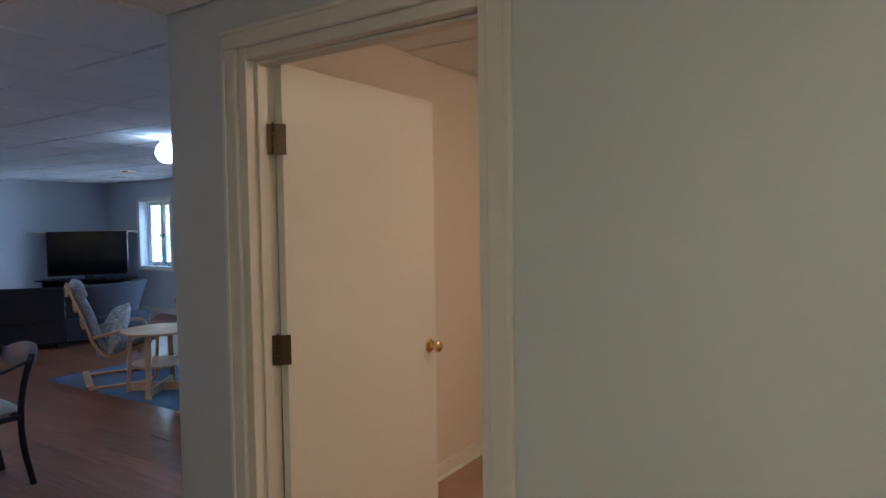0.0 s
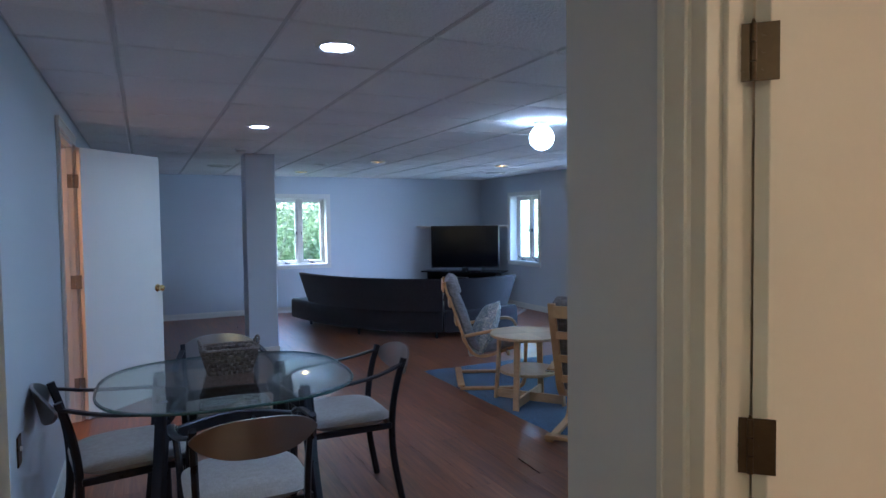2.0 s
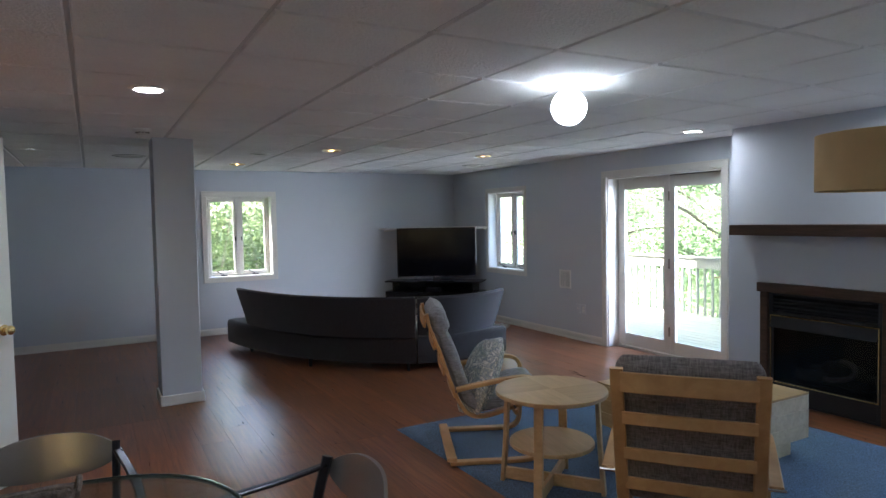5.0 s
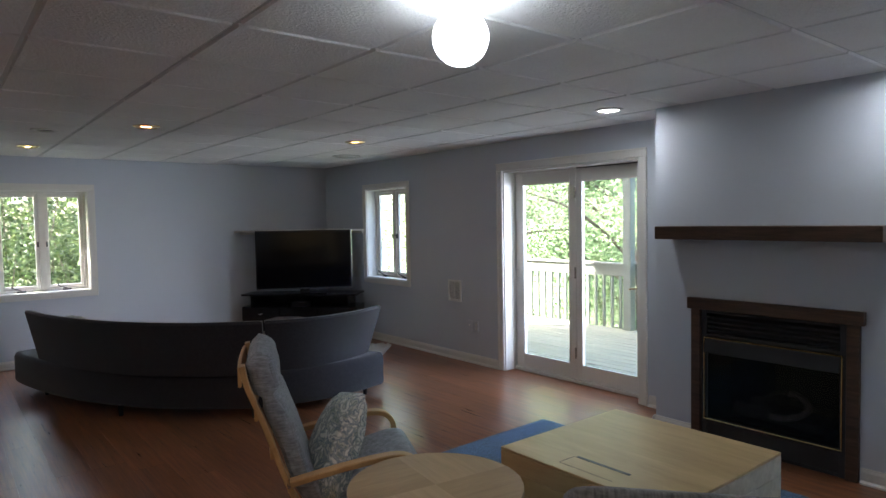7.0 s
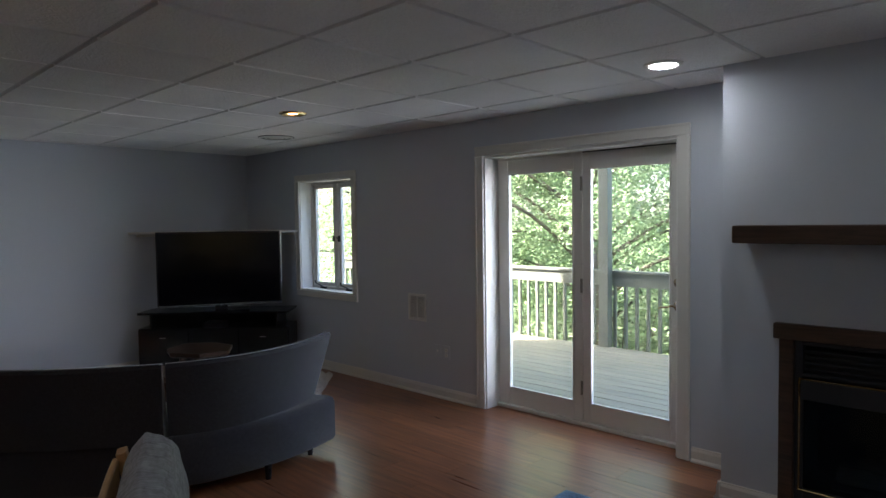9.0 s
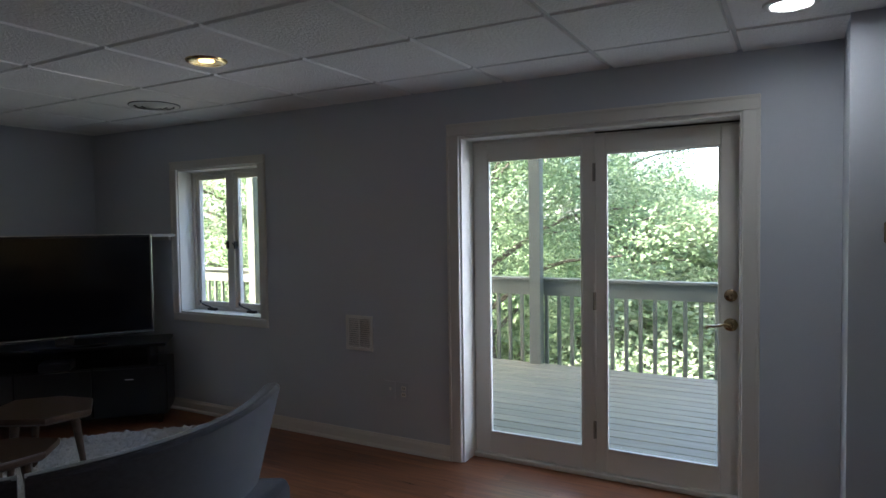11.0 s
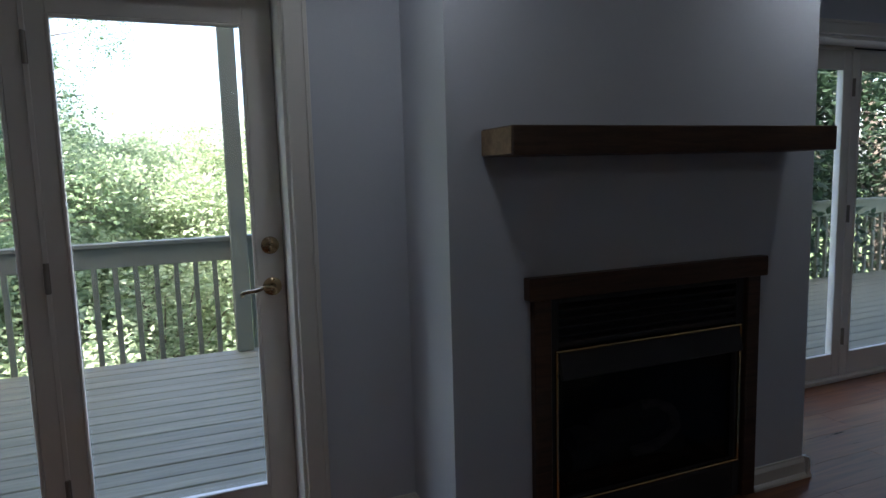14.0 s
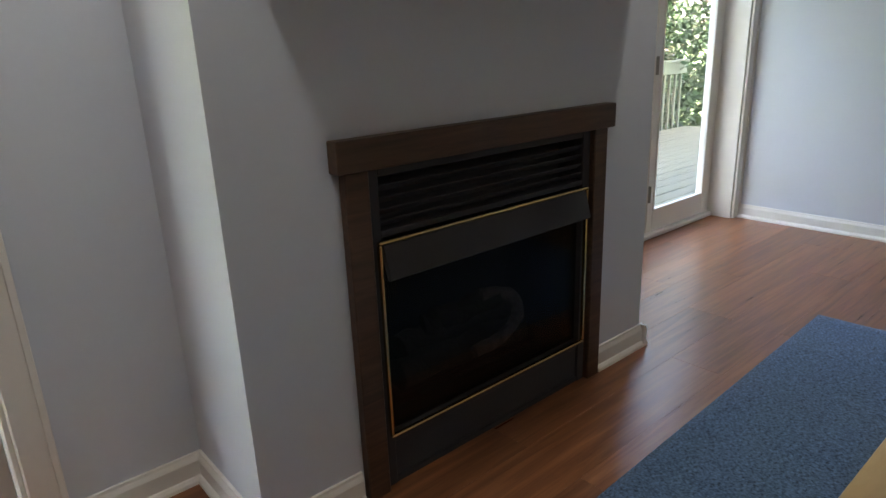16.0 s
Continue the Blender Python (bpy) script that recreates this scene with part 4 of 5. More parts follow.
def shag_rug():
    r = thing("shag_rug", (-9.95, 4.78, 0.004), 45, "white long-pile shag rug under the low tables", "rug")
    W, D, n, m = 2.3, 1.55, 110, 74
    bm = bmesh.new()
    g = []
    for i in range(n + 1):
        row = []
        for j in range(m + 1):
            x, y = (i / n - 0.5) * W, (j / m - 0.5) * D
            e = min(i, n - i, j, m - j)
            z = 0.0 if e == 0 else 0.018 + 0.022 * noise.noise((x * 40, y * 40, 0)) + 0.012 * random.random()
            row.append(bm.verts.new((x + 0.015 * noise.noise((x * 30, y * 30, 4)), y + 0.015 * noise.noise((x * 30, y * 30, 9)), max(z, 0))))
        g.append(row)
    for i in range(n):
        for j in range(m):
            bm.faces.new((g[i][j], g[i + 1][j], g[i + 1][j + 1], g[i][j + 1]))
    part("rug_top", bm, SHAG, r, "white shaggy wool surface")


shag_rug()


def low_table(at, rz, rad, h, label):
    r = thing("low_table", at, rz, label, "side table", "low slab tables")
    bm = bmesh.new()
    o = [(rad * (1 + 0.13 * math.sin(2.1 * k + rad * 9)) * math.cos(k * 0.8976), 0.92 * rad * (1 + 0.1 * math.cos(1.7 * k)) * math.sin(k * 0.8976)) for k in range(7)]
    rings = [[bm.verts.new((x * f, y * f, z)) for x, y in o] for f, z in ((0.90, h - 0.045), (0.99, h - 0.03), (1.0, h - 0.008), (0.985, h))]
    for a, b in zip(rings, rings[1:]):
        for i in range(7):
            bm.faces.new((a[i], a[(i + 1) % 7], b[(i + 1) % 7], b[i]))
    bm.faces.new(rings[0]), bm.faces.new(rings[-1])
    part("tabletop", bm, WALNUT, r, "dark walnut slab top")
    for k in range(3):
        a = k * 2.094 + 0.4
        c, s = math.cos(a), math.sin(a)
        part("leg", cyl(bmesh.new(), (c * rad * 0.72, s * rad * 0.72, 0), (c * rad * 0.55, s * rad * 0.55, h - 0.04), 0.014, 0.026), WALNUT, r)


low_table((-9.86, 4.90, 0.03), 20, 0.30, 0.40, "dark walnut low table with a faceted slab top")
low_table((-9.45, 4.45, 0.03), 75, 0.26, 0.35, "smaller dark walnut low table with a faceted slab top")


# ---- sofa ----
def bez(a, c, b, t):
    return Vector(a) * (1 - t) ** 2 + Vector(c) * 2 * t * (1 - t) + Vector(b) * t * t


def sofa_line(t):
    """The sofa's back in plan: a long easy sweep, then a tight turn; t from 0 to 2."""
    if t <= 1:
        return bez((-10.16, 2.51), (-8.55, 2.72), (-7.965, 3.82), t)
    return bez((-7.965, 3.82), (-7.70, 4.38), (-8.09, 4.96), t - 1)


def sofa_frame(t):
    p = sofa_line(t)
    d = (sofa_line(min(2, t + 0.01)) - sofa_line(max(0, t - 0.01))).normalized()
    return p, Vector((-d.y, d.x)), d        # place, way to the seat side, way along


def sofa_section(bm, t0, t1, outline, n=26, ends=(0, 0), slant=(0, 0), tuck=(0, 0)):
    """Carries an outline of (towards seat, height) along the sofa's line; ends lengthen, slant leans the end faces,
    tuck draws the outer face in at either end."""
    rings = []
    for k in range(n + 1):
        t = t0 + (t1 - t0) * k / n
        p, inn, d = sofa_frame(t)
        row = []
        for a, z in outline:
            lo = (1 - k / n) ** 6
            hi = (k / n) ** 6
            if a < 0.03:
                a += tuck[0] * (1 - k / n) ** 2 + tuck[1] * (k / n) ** 2 + 0.06 * min(1, 4 * k / n * (1 - k / n)) * (tuck != (0, 0))
            q = p + inn * a - d * ends[0] * lo + d * ends[1] * hi + d * slant[0] * lo * (0.74 - z) - d * slant[1] * hi * (0.74 - z)
            row.append(bm.verts.new((q.x, q.y, z)))
        rings.append(row)
    m = len(outline)
    for a, b in zip(rings, rings[1:]):
        for i in range(m):
            bm.faces.new((a[i], a[(i + 1) % m], b[(i + 1) % m], b[i]))
    bm.faces.new(rings[0]), bm.faces.new(rings[-1])
    return bm


def sofa():
    r = thing("sofa", (0, 0, 0), 0, "long curved charcoal fabric sofa with a flared back", "sofa")
    back = [(0.025, 0.34), (0.0, 0.735), (0.012, 0.750), (0.05, 0.752), (0.075, 0.738), (0.16, 0.45), (0.24, 0.36), (0.22, 0.33)]
    flare = [(0.085, 0.34), (0.045, 0.53), (0.0, 0.735), (0.012, 0.750), (0.05, 0.752), (0.075, 0.738), (0.19, 0.45), (0.28, 0.36), (0.26, 0.33)]
    base = [(0.0, 0.075), (-0.015, 0.10), (-0.015, 0.315), (0.0, 0.345), (0.02, 0.355), (0.75, 0.365), (0.80, 0.345), (0.82, 0.30), (0.82, 0.10), (0.80, 0.075)]
    part("back", sofa_section(bmesh.new(), 0, 0.995, back, 30, (0, 0), (0.75, 0)), SOFA, r, "long swept backrest", True)
    part("back", sofa_section(bmesh.new(), 1.005, 2, flare, 26, (0, 0), (0, 0.30)), SOFA, r, "curved end backrest", True)
    part("seat_base", sofa_section(bmesh.new(), 0.0, 0.995, base, 30, (0.22, 0), tuck=(-0.03, 0.06)), SOFA, r, "upholstered seat platform", True)
    part("seat_base", sofa_section(bmesh.new(), 1.005, 1.93, base, 26, (0, 0.02), tuck=(0.06, -0.03)), SOFA, r, "upholstered seat platform", True)
    for t, a in ((0.06, 0.10), (0.06, 0.70), (0.5, 0.06), (0.5, 0.72), (0.96, 0.08), (1.06, 0.7), (1.5, 0.06), (1.86, 0.08), (1.86, 0.7)):
        p, inn, d = sofa_frame(t)
        q = p + inn * a
        part("foot", cyl(bmesh.new(), (q.x, q.y, 0), (q.x, q.y, 0.085), 0.016, 0.022), TUBE, r)
    for t0, t1, o in ((0.03, 0.99, 0), (1.01, 1.97, 0)):
        pts = []
        for k in range(21):
            p, inn, d = sofa_frame(t0 + (t1 - t0) * k / 20)
            q = p + inn * 0.012
            pts.append((q.x, q.y, 0.752))
        part("piping", sweep(bmesh.new(), pts, ring_shape(0.004, 6)), SOFA, r)


sofa()
pil = thing("throw_pillow", (-9.88, 2.80, 0.50), 20, "small patterned throw pillow leaning on the sofa's back", "pillow")
part("case", cushion(bmesh.new(), 0.42, 0.42, 0.15, pose(0, 0, 0, 66, 0, 0)), DAMASK, pil, smooth=True)


# ---- seating round the blue rug ----
def area_rug():
    r = thing("area_rug", (-5.04, 4.19, 0.001), 1.5, "blue low-pile wool area rug with soft creases", "rug")
    W, D, n, m = 3.0, 2.48, 90, 72
    bm = bmesh.new()
    g = []
    for i in range(n + 1):
        row = []
        for j in range(m + 1):
            x, y = (i / n - 0.5) * W, (j / m - 0.5) * D
            e = min(i, n - i, j, m - j)
            z = 0.0 if e == 0 else 0.012 + 0.0015 * noise.noise((x * 9, y * 9, 0)) + 0.0045 * noise.noise((x * 3.1, y * 4.2, 7))
            z += 0.022 * math.exp(-((y - 0.93 - 0.10 * (x - 1.2)) / 0.03) ** 2) * max(0, 1 - abs(x - 1.28) / 0.32)
            row.append(bm.verts.new((x + 0.006 * noise.noise((y * 2.3, 1, 4)) * (1 if i in (0, n) else 0), y, z)))
        g.append(row)
    for i in range(n):
        for j in range(m):
            bm.faces.new((g[i][j], g[i + 1][j], g[i + 1][j + 1], g[i][j + 1]))
    part("woven_field", bm, RUG, r, smooth=True)


area_rug()


def lounge_chair(at, rz, label, cloth):
    """A bentwood cantilever chair: floor runners that rise into arms, a sprung back frame with slats, one long pad."""
    r = thing("lounge_chair", at, rz, label, "armchair", "bentwood lounge chairs")
    strip = slab_shape(0.052, 0.024)
    back = [(0, 0.52, 0.375), (0, 0.40, 0.335), (0, 0.24, 0.285), (0, 0.13, 0.29), (0, 0.06, 0.37), (0, 0.0, 0.52), (0, -0.06, 0.70), (0, -0.115, 0.84), (0, -0.135, 0.93)]
    arm = [(0, -0.01, 0.013), (0, 0.20, 0.013), (0, 0.42, 0.013), (0, 0.515, 0.030), (0, 0.55, 0.10), (0, 0.555, 0.25), (0, 0.56, 0.40), (0, 0.545, 0.485), (0, 0.48, 0.525), (0, 0.35, 0.52), (0, 0.16, 0.49), (0, 0.035, 0.465)]
    for s in (-1, 1):
        side = sweep(bmesh.new(), [p + Vector((s * 0.312, 0, 0)) for p in smooth_path(arm, 6)], strip, (1, 0, 0))
        part("arm_and_runner", side, BENT, r, "bent birch arm and floor runner", True)
        fr = sweep(bmesh.new(), [p + Vector((s * 0.255, 0, 0)) for p in smooth_path(back, 6)], slab_shape(0.05, 0.022), (1, 0, 0))
        part("back_upright", fr, BENT, r, "bent birch back frame", True)
        for y, z in ((0.030, 0.463), (0.40, 0.34)):
            part("bolt", cyl(bmesh.new(), (s * 0.283, y, z), (s * 0.345, y, z), 0.007, n=10), CHROME, r)
    part("rear_bar", boxm(-0.338, 0.338, -0.030, 0.030, 0.026, 0.050, 0.004), BENT, r)
    part("front_bar", boxm(-0.282, 0.282, 0.40, 0.425, 0.285, 0.33, 0.004), BENT, r)
    for y, z, w in ((-0.146, 0.880, 0.078), (-0.088, 0.725, 0.05), (-0.032, 0.565, 0.05), (0.032, 0.42, 0.05)):
        bm = bmesh.new()
        bow = [(x, y - 0.006 * (1 - (x / 0.24) ** 2), z) for x in [-0.24 + 0.06 * k for k in range(9)]]
        sweep(bm, bow, slab_shape(0.014, w, 0.003))
        part("slat", bm, BENT, r, "bowed birch slat", True)
    n = 44
    line = smooth_path([(0, 0.60, 0.425), (0, 0.50, 0.415), (0, 0.36, 0.38), (0, 0.22, 0.345), (0, 0.13, 0.37), (0, 0.075, 0.48), (0, 0.030, 0.62), (0, -0.030, 0.78), (0, -0.058, 0.88), (0, -0.080, 0.972)], 5)
    bm = bmesh.new()
    rings = []
    for k, p in enumerate(line):
        f = k / (len(line) - 1)
        t = (line[min(k + 1, len(line) - 1)] - line[max(k - 1, 0)]).normalized()
        u = Vector((0, t.z, -t.y))
        th = 0.046 * min(1, (f * 14) ** 0.5 + 0.15, ((1 - f) * 14) ** 0.5 + 0.10)
        th *= 1.0 + (0.3 if 0.80 < f else 0) - 0.35 * math.exp(-((f - 0.79) / 0.02) ** 2) - 0.2 * math.exp(-((f - 0.43) / 0.03) ** 2)
        row = []
        for i in range(20):
            a = 6.283185 * i / 20
            ca, sa = math.cos(a), math.sin(a)
            w = 0.268 * math.copysign(abs(ca) ** 0.28, ca) * (1 - 0.12 * max(0, (f - 0.93) / 0.07) ** 2)
            q = p + Vector((w, 0, 0)) + u * (-th * math.copysign(abs(sa) ** 0.55, sa) * (1 + 0.08 * noise.noise((w * 7, f * 20, 0))))
            row.append(bm.verts.new(q))
        rings.append(row)
    for a, b in zip(rings, rings[1:]):
        for i in range(20):
            bm.faces.new((a[i], a[(i + 1) % 20], b[(i + 1) % 20], b[i]))
    bm.faces.new(rings[0]), bm.faces.new(rings[-1])
    part("pad", bm, cloth, r, "long grey woven seat and back pad with a head roll", True)
    return r


lounge_chair((-5.965, 3.035, 0.014), -24, "bent birch lounge chair with a grey pad and print pillow", GREY)
lounge_chair((-4.01, 3.03, 0.014), 39, "bent birch lounge chair with a brown-grey pad on the rug", TAUPE)
tp = thing("throw_pillow", (-5.87, 3.24, 0.475), -24, "pale throw pillow printed with blue scrolls, on the armchair", "pillow")
part("case", cushion(bmesh.new(), 0.52, 0.52, 0.19, pose(0, 0, 0.01, 66, 0, 4) @ pose(0, 0, 0, 0, 0, 14), 0.5, 9.0), DAMASK, tp, smooth=True)


def side_table():
    r = thing("side_table", (-5.11, 3.23, 0.014), -8, "round birch side table with a lower shelf", "side table")
    for z, rad, nm in ((0.534, 0.310, "tabletop"), (0.245, 0.235, "shelf")):
        bm = bmesh.new()
        lathe(bm, [(0.0, z), (rad - 0.003, z), (rad, z + 0.003), (rad, z + 0.019), (rad - 0.003, z + 0.022), (0.0, z + 0.022)], 56)
        part(nm, bm, BIRCH, r, "round birch veneer disc", True)
    bm = bmesh.new()
    for q in ((0, 90), (180, 270)):
        vs = [bm.verts.new((0, 0, 0.5568))] + [bm.verts.new((0.308 * math.cos(radians(q[0] + 90 * i / 16)), 0.308 * math.sin(radians(q[0] + 90 * i / 16)), 0.5568)) for i in range(17)]
        bm.faces.new(vs)
    part("veneer_quarter", bm, BENT_TOP, r, "quarter of veneer laid across the grain")
    for k in range(4):
        a = radians(45 + 90 * k)
        c, s = math.cos(a), math.sin(a)
        leg = bmesh.new()
        sweep(leg, [(c * 0.288, s * 0.288, 0.0), (c * 0.268, s * 0.268, 0.25), (c * 0.255, s * 0.255, 0.534)], slab_shape(0.048, 0.022, 0.003), (-s, c, 0))
        part("leg", leg, BIRCH, r)
    for k in range(2):
        a = radians(45 + 90 * k)
        c, s = math.cos(a), math.sin(a)
        bm = sweep(bmesh.new(), [(-c * 0.28, -s * 0.28, 0.045 + 0.001 * k), (c * 0.28, s * 0.28, 0.045 + 0.001 * k)], slab_shape(0.022, 0.07, 0.003))
        part("stretcher", bm, BIRCH, r, "crossed birch foot rail")


BENT_TOP = wood("birch_cross_veneer", (0.42, 0.28, 0.14), (0.56, 0.39, 0.21), 0.42, (26, 3, 26), 0.04)
side_table()


def coffee_table():
    r = thing("coffee_table", (-5.09, 4.41, 0.013), 0, "square pine box table with pale plank sides", "coffee table")
    W = 0.45
    part("top", boxm(-W, W, -W, W, 0.388, 0.402, 0.002), PINE, r, "honey pine top with a slot")
    # No hole is cut; the slot's inner shade is this black strip.
    part("slot", boxm(-0.125, 0.155, -0.292, -0.274, 0.400, 0.4035), UNLIT_BLACK, r, "black strip for the shade in the finger slot")
    part("lid_joint", boxm(-0.135, 0.145, -0.394, -0.391, 0.400, 0.4028), DARKOAK, r)
    part("lid_joint", boxm(-0.138, -0.1352, -0.394, -0.290, 0.400, 0.4028), DARKOAK, r)
    for k in range(3):
        z0 = 0.118 + 0.09 * k
        for s in (-1, 1):
            part("side_board", boxm(*sorted((s * W, s * (W - 0.02))), -W + 0.021, W - 0.021, z0 + 0.001, z0 + 0.089, 0.002), PALEPINE, r, "pale sawn pine board")
            part("end_board", boxm(-W, W, *sorted((s * W, s * (W - 0.02))), z0 + 0.001, z0 + 0.089, 0.002), PALEPINE if s > 0 else PINE, r)
    part("bottom", boxm(-W + 0.021, W - 0.021, -W + 0.021, W - 0.021, 0.115, 0.13), PINE, r)
    part("plinth", boxm(-0.38, 0.38, -0.38, 0.38, 0.0, 0.114, 0.003), PALEPINE, r, "set-back plinth")


coffee_table()


def arc_lamp():
    r = thing("floor_lamp", (-2.42, 3.62, 0), 0, "arching black floor lamp with a tan drum shade", "floor lamp")
    bm = bmesh.new()
    lathe(bm, [(0.0, 0.0), (0.15, 0.0), (0.152, 0.012), (0.145, 0.024), (0.02, 0.030), (0.0, 0.030)], 32)
    part("base", bm, BLACKPL, r, smooth=True)
    part("pole", sweep(bmesh.new(), smooth_path([(0, 0, 0.02), (0, 0, 0.8), (0, 0, 1.6), (-0.02, 0, 1.86), (-0.12, -0.02, 2.0), (-0.30, -0.05, 2.045), (-0.7, -0.11, 2.03), (-1.05, -0.15, 2.015), (-1.097, -0.163, 2.0)], 6), ring_shape(0.011, 10)), BLACKPL, r, smooth=True)
    part("cord", cyl(bmesh.new(), (-1.097, -0.163, 1.72), (-1.097, -0.163, 2.005), 0.004, n=8), BLACKPL, r)
    bm = bmesh.new()
    lathe(bm, [(0.222, 1.598), (0.225, 1.598), (0.225, 1.797), (0.222, 1.797), (0.222, 1.598)], 48)
    bm.transform(Matrix.Translation((-1.097, -0.163, 0)))
    sh2 = part("shade", bm, LINEN, r, "tan linen drum shade", True)
    bm = bmesh.new()
    for k in range(3):
        a = k * 2.094
        cyl(bm, (-1.097, -0.163, 1.775), (-1.097 + 0.222 * math.cos(a), -0.163 + 0.222 * math.sin(a), 1.785), 0.002, n=6)
    cyl(bm, (-1.097, -0.163, 1.68), (-1.097, -0.163, 1.775), 0.018, n=12)
    part("spider", bm, BLACKPL, r)


arc_lamp()


# ---- dining set ----
def dining_table():
    r = thing("dining_table", (-4.035, 0.812, 0), 0, "rounded glass-topped dining table on dark metal legs", "dining table")
    n, bm, eb = 72, bmesh.new(), bmesh.new()
    o = []
    for k in range(n):
        a = 6.283185 * k / n
        c, s = math.cos(a), math.sin(a)
        q = (abs(c) ** 2.7 + abs(s) ** 2.7) ** (-1 / 2.7)
        o.append((0.572 * q * c, 0.575 * q * s))
    lo, hi = [bm.verts.new((x, y, 0.717)) for x, y in o], [bm.verts.new((x, y, 0.728)) for x, y in o]
    bm.faces.new(lo), bm.faces.new(hi)
    top = part("tabletop", bm, TABLEGLASS, r, "clear glass top")
    top.visible_shadow = False
    rings = [[eb.verts.new((x * f, y * f, z)) for x, y in o] for f, z in ((0.985, 0.716), (1.0, 0.718), (1.003, 0.7225), (1.0, 0.727), (0.985, 0.729))]
    for a, b in zip(rings, rings[1:]):
        for i in range(n):
            eb.faces.new((a[i], a[(i + 1) % n], b[(i + 1) % n], b[i]))
    part("glass_edge", eb, GLASSEDGE, r, "bevelled green-black glass rim", True)
    for sx in (-1, 1):
        for sy in (-1, 1):
            part("leg", sweep(bmesh.new(), smooth_path([(sx * 0.36, sy * 0.36, 0), (sx * 0.33, sy * 0.33, 0.3), (sx * 0.30, sy * 0.30, 0.706)], 4), slab_shape(0.06, 0.035, 0.006), (sx, -sy, 0)), TUBE, r, smooth=True)
            bm = cyl(bmesh.new(), (sx * 0.30, sy * 0.30, 0.706), (sx * 0.30, sy * 0.30, 0.717), 0.022, n=18)
            part("glass_pad", bm, TUBE, r)
    for s in (-1, 1):
        arch = smooth_path([(-0.31, s * 0.31, 0.62), (-0.15, s * 0.24, 0.65), (0, s * 0.20, 0.66), (0.15, s * 0.24, 0.65), (0.31, s * 0.31, 0.62)], 4)
        part("apron_bar", sweep(bmesh.new(), arch, slab_shape(0.03, 0.05, 0.005)), TUBE, r, smooth=True)
        arch = smooth_path([(s * 0.31, -0.31, 0.57), (s * 0.24, 0, 0.60), (s * 0.31, 0.31, 0.57)], 5)
        part("apron_bar", sweep(bmesh.new(), arch, slab_shape(0.03, 0.05, 0.005)), TUBE, r, smooth=True)


dining_table()


def dining_chair(at, rz, label):
    """A metal-framed armchair: seat pad, arms that sweep from the front legs to a leaf-shaped steel back."""
    r = thing("dining_chair", at, rz, label, "chair", "chairs round the dining table")
    tube = ring_shape(0.0135, 8)
    for s in (-1, 1):
        part("front_leg", sweep(bmesh.new(), smooth_path([(s * 0.235, 0.22, 0), (s * 0.232, 0.215, 0.25), (s * 0.235, 0.22, 0.45), (s * 0.25, 0.235, 0.628)], 5), slab_shape(0.028, 0.036, 0.008)), TUBE, r, smooth=True)
        part("back_leg", sweep(bmesh.new(), smooth_path([(s * 0.20, -0.26, 0), (s * 0.198, -0.215, 0.25), (s * 0.20, -0.21, 0.45), (s * 0.205, -0.235, 0.62), (s * 0.21, -0.275, 0.755)], 5), slab_shape(0.026, 0.034, 0.008)), TUBE, r, smooth=True)
        part("arm", sweep(bmesh.new(), smooth_path([(s * 0.25, 0.235, 0.625), (s * 0.262, 0.17, 0.652), (s * 0.265, 0.02, 0.668), (s * 0.245, -0.13, 0.69), (s * 0.212, -0.262, 0.725)], 6), slab_shape(0.030, 0.014, 0.004)), TUBE, r, smooth=True)
        part("side_rail", boxm(*sorted((s * 0.205, s * 0.225)), -0.20, 0.21, 0.395, 0.425, 0.003), TUBE, r)
    for y in (-0.205, 0.21):
        part("cross_rail", boxm(-0.205, 0.205, y - 0.010, y + 0.010, 0.395, 0.425, 0.003), TUBE, r)
    part("seat", cushion(bmesh.new(), 0.47, 0.47, 0.085, pose(0, 0.01, 0.452), 0.22, 5.0), SEAT, r, "taupe upholstered seat", True)
    bm = bmesh.new()
    n, m = 26, 8
    front, rear = {}, {}
    for i in range(n + 1):
        for j in range(m + 1):
            u, v = 2 * i / n - 1, 2 * j / m - 1
            hh = 0.072 * max(0.0, 1 - abs(u) ** 2.6) ** 0.75 + 0.004
            x, z = u * 0.225, 0.715 + v * hh
            y = -0.285 - 0.055 * (1 - u * u) - 0.22 * (z - 0.728)
            front[i, j], rear[i, j] = bm.verts.new((x, y + 0.006, z)), bm.verts.new((x, y - 0.006, z))
    for i in range(n):
        for j in range(m):
            bm.faces.new((front[i, j], front[i + 1, j], front[i + 1, j + 1], front[i, j + 1]))
            bm.faces.new((rear[i, j + 1], rear[i + 1, j + 1], rear[i + 1, j], rear[i, j]))
        bm.faces.new((front[i, 0], rear[i, 0], rear[i + 1, 0], front[i + 1, 0]))
        bm.faces.new((front[i + 1, m], rear[i + 1, m], rear[i, m], front[i, m]))
    for j in range(m):
        bm.faces.new((front[0, j + 1], rear[0, j + 1], rear[0, j], front[0, j]))
        bm.faces.new((front[n, j], rear[n, j], rear[n, j + 1], front[n, j + 1]))
    part("backrest", bm, STEEL, r, "leaf-shaped brushed bronze-steel back", True)
    return r


ch = dining_chair((-4.11, 1.40, 0), 180, "dark metal dining armchair with a taupe seat and steel back")
for at, rz in (((-3.42, 0.80, 0), 90), ((-4.60, 0.86, 0), -90), ((-4.02, 0.36, 0), 10)):
    copy_thing(ch, pose(*at, 0, 0, rz))


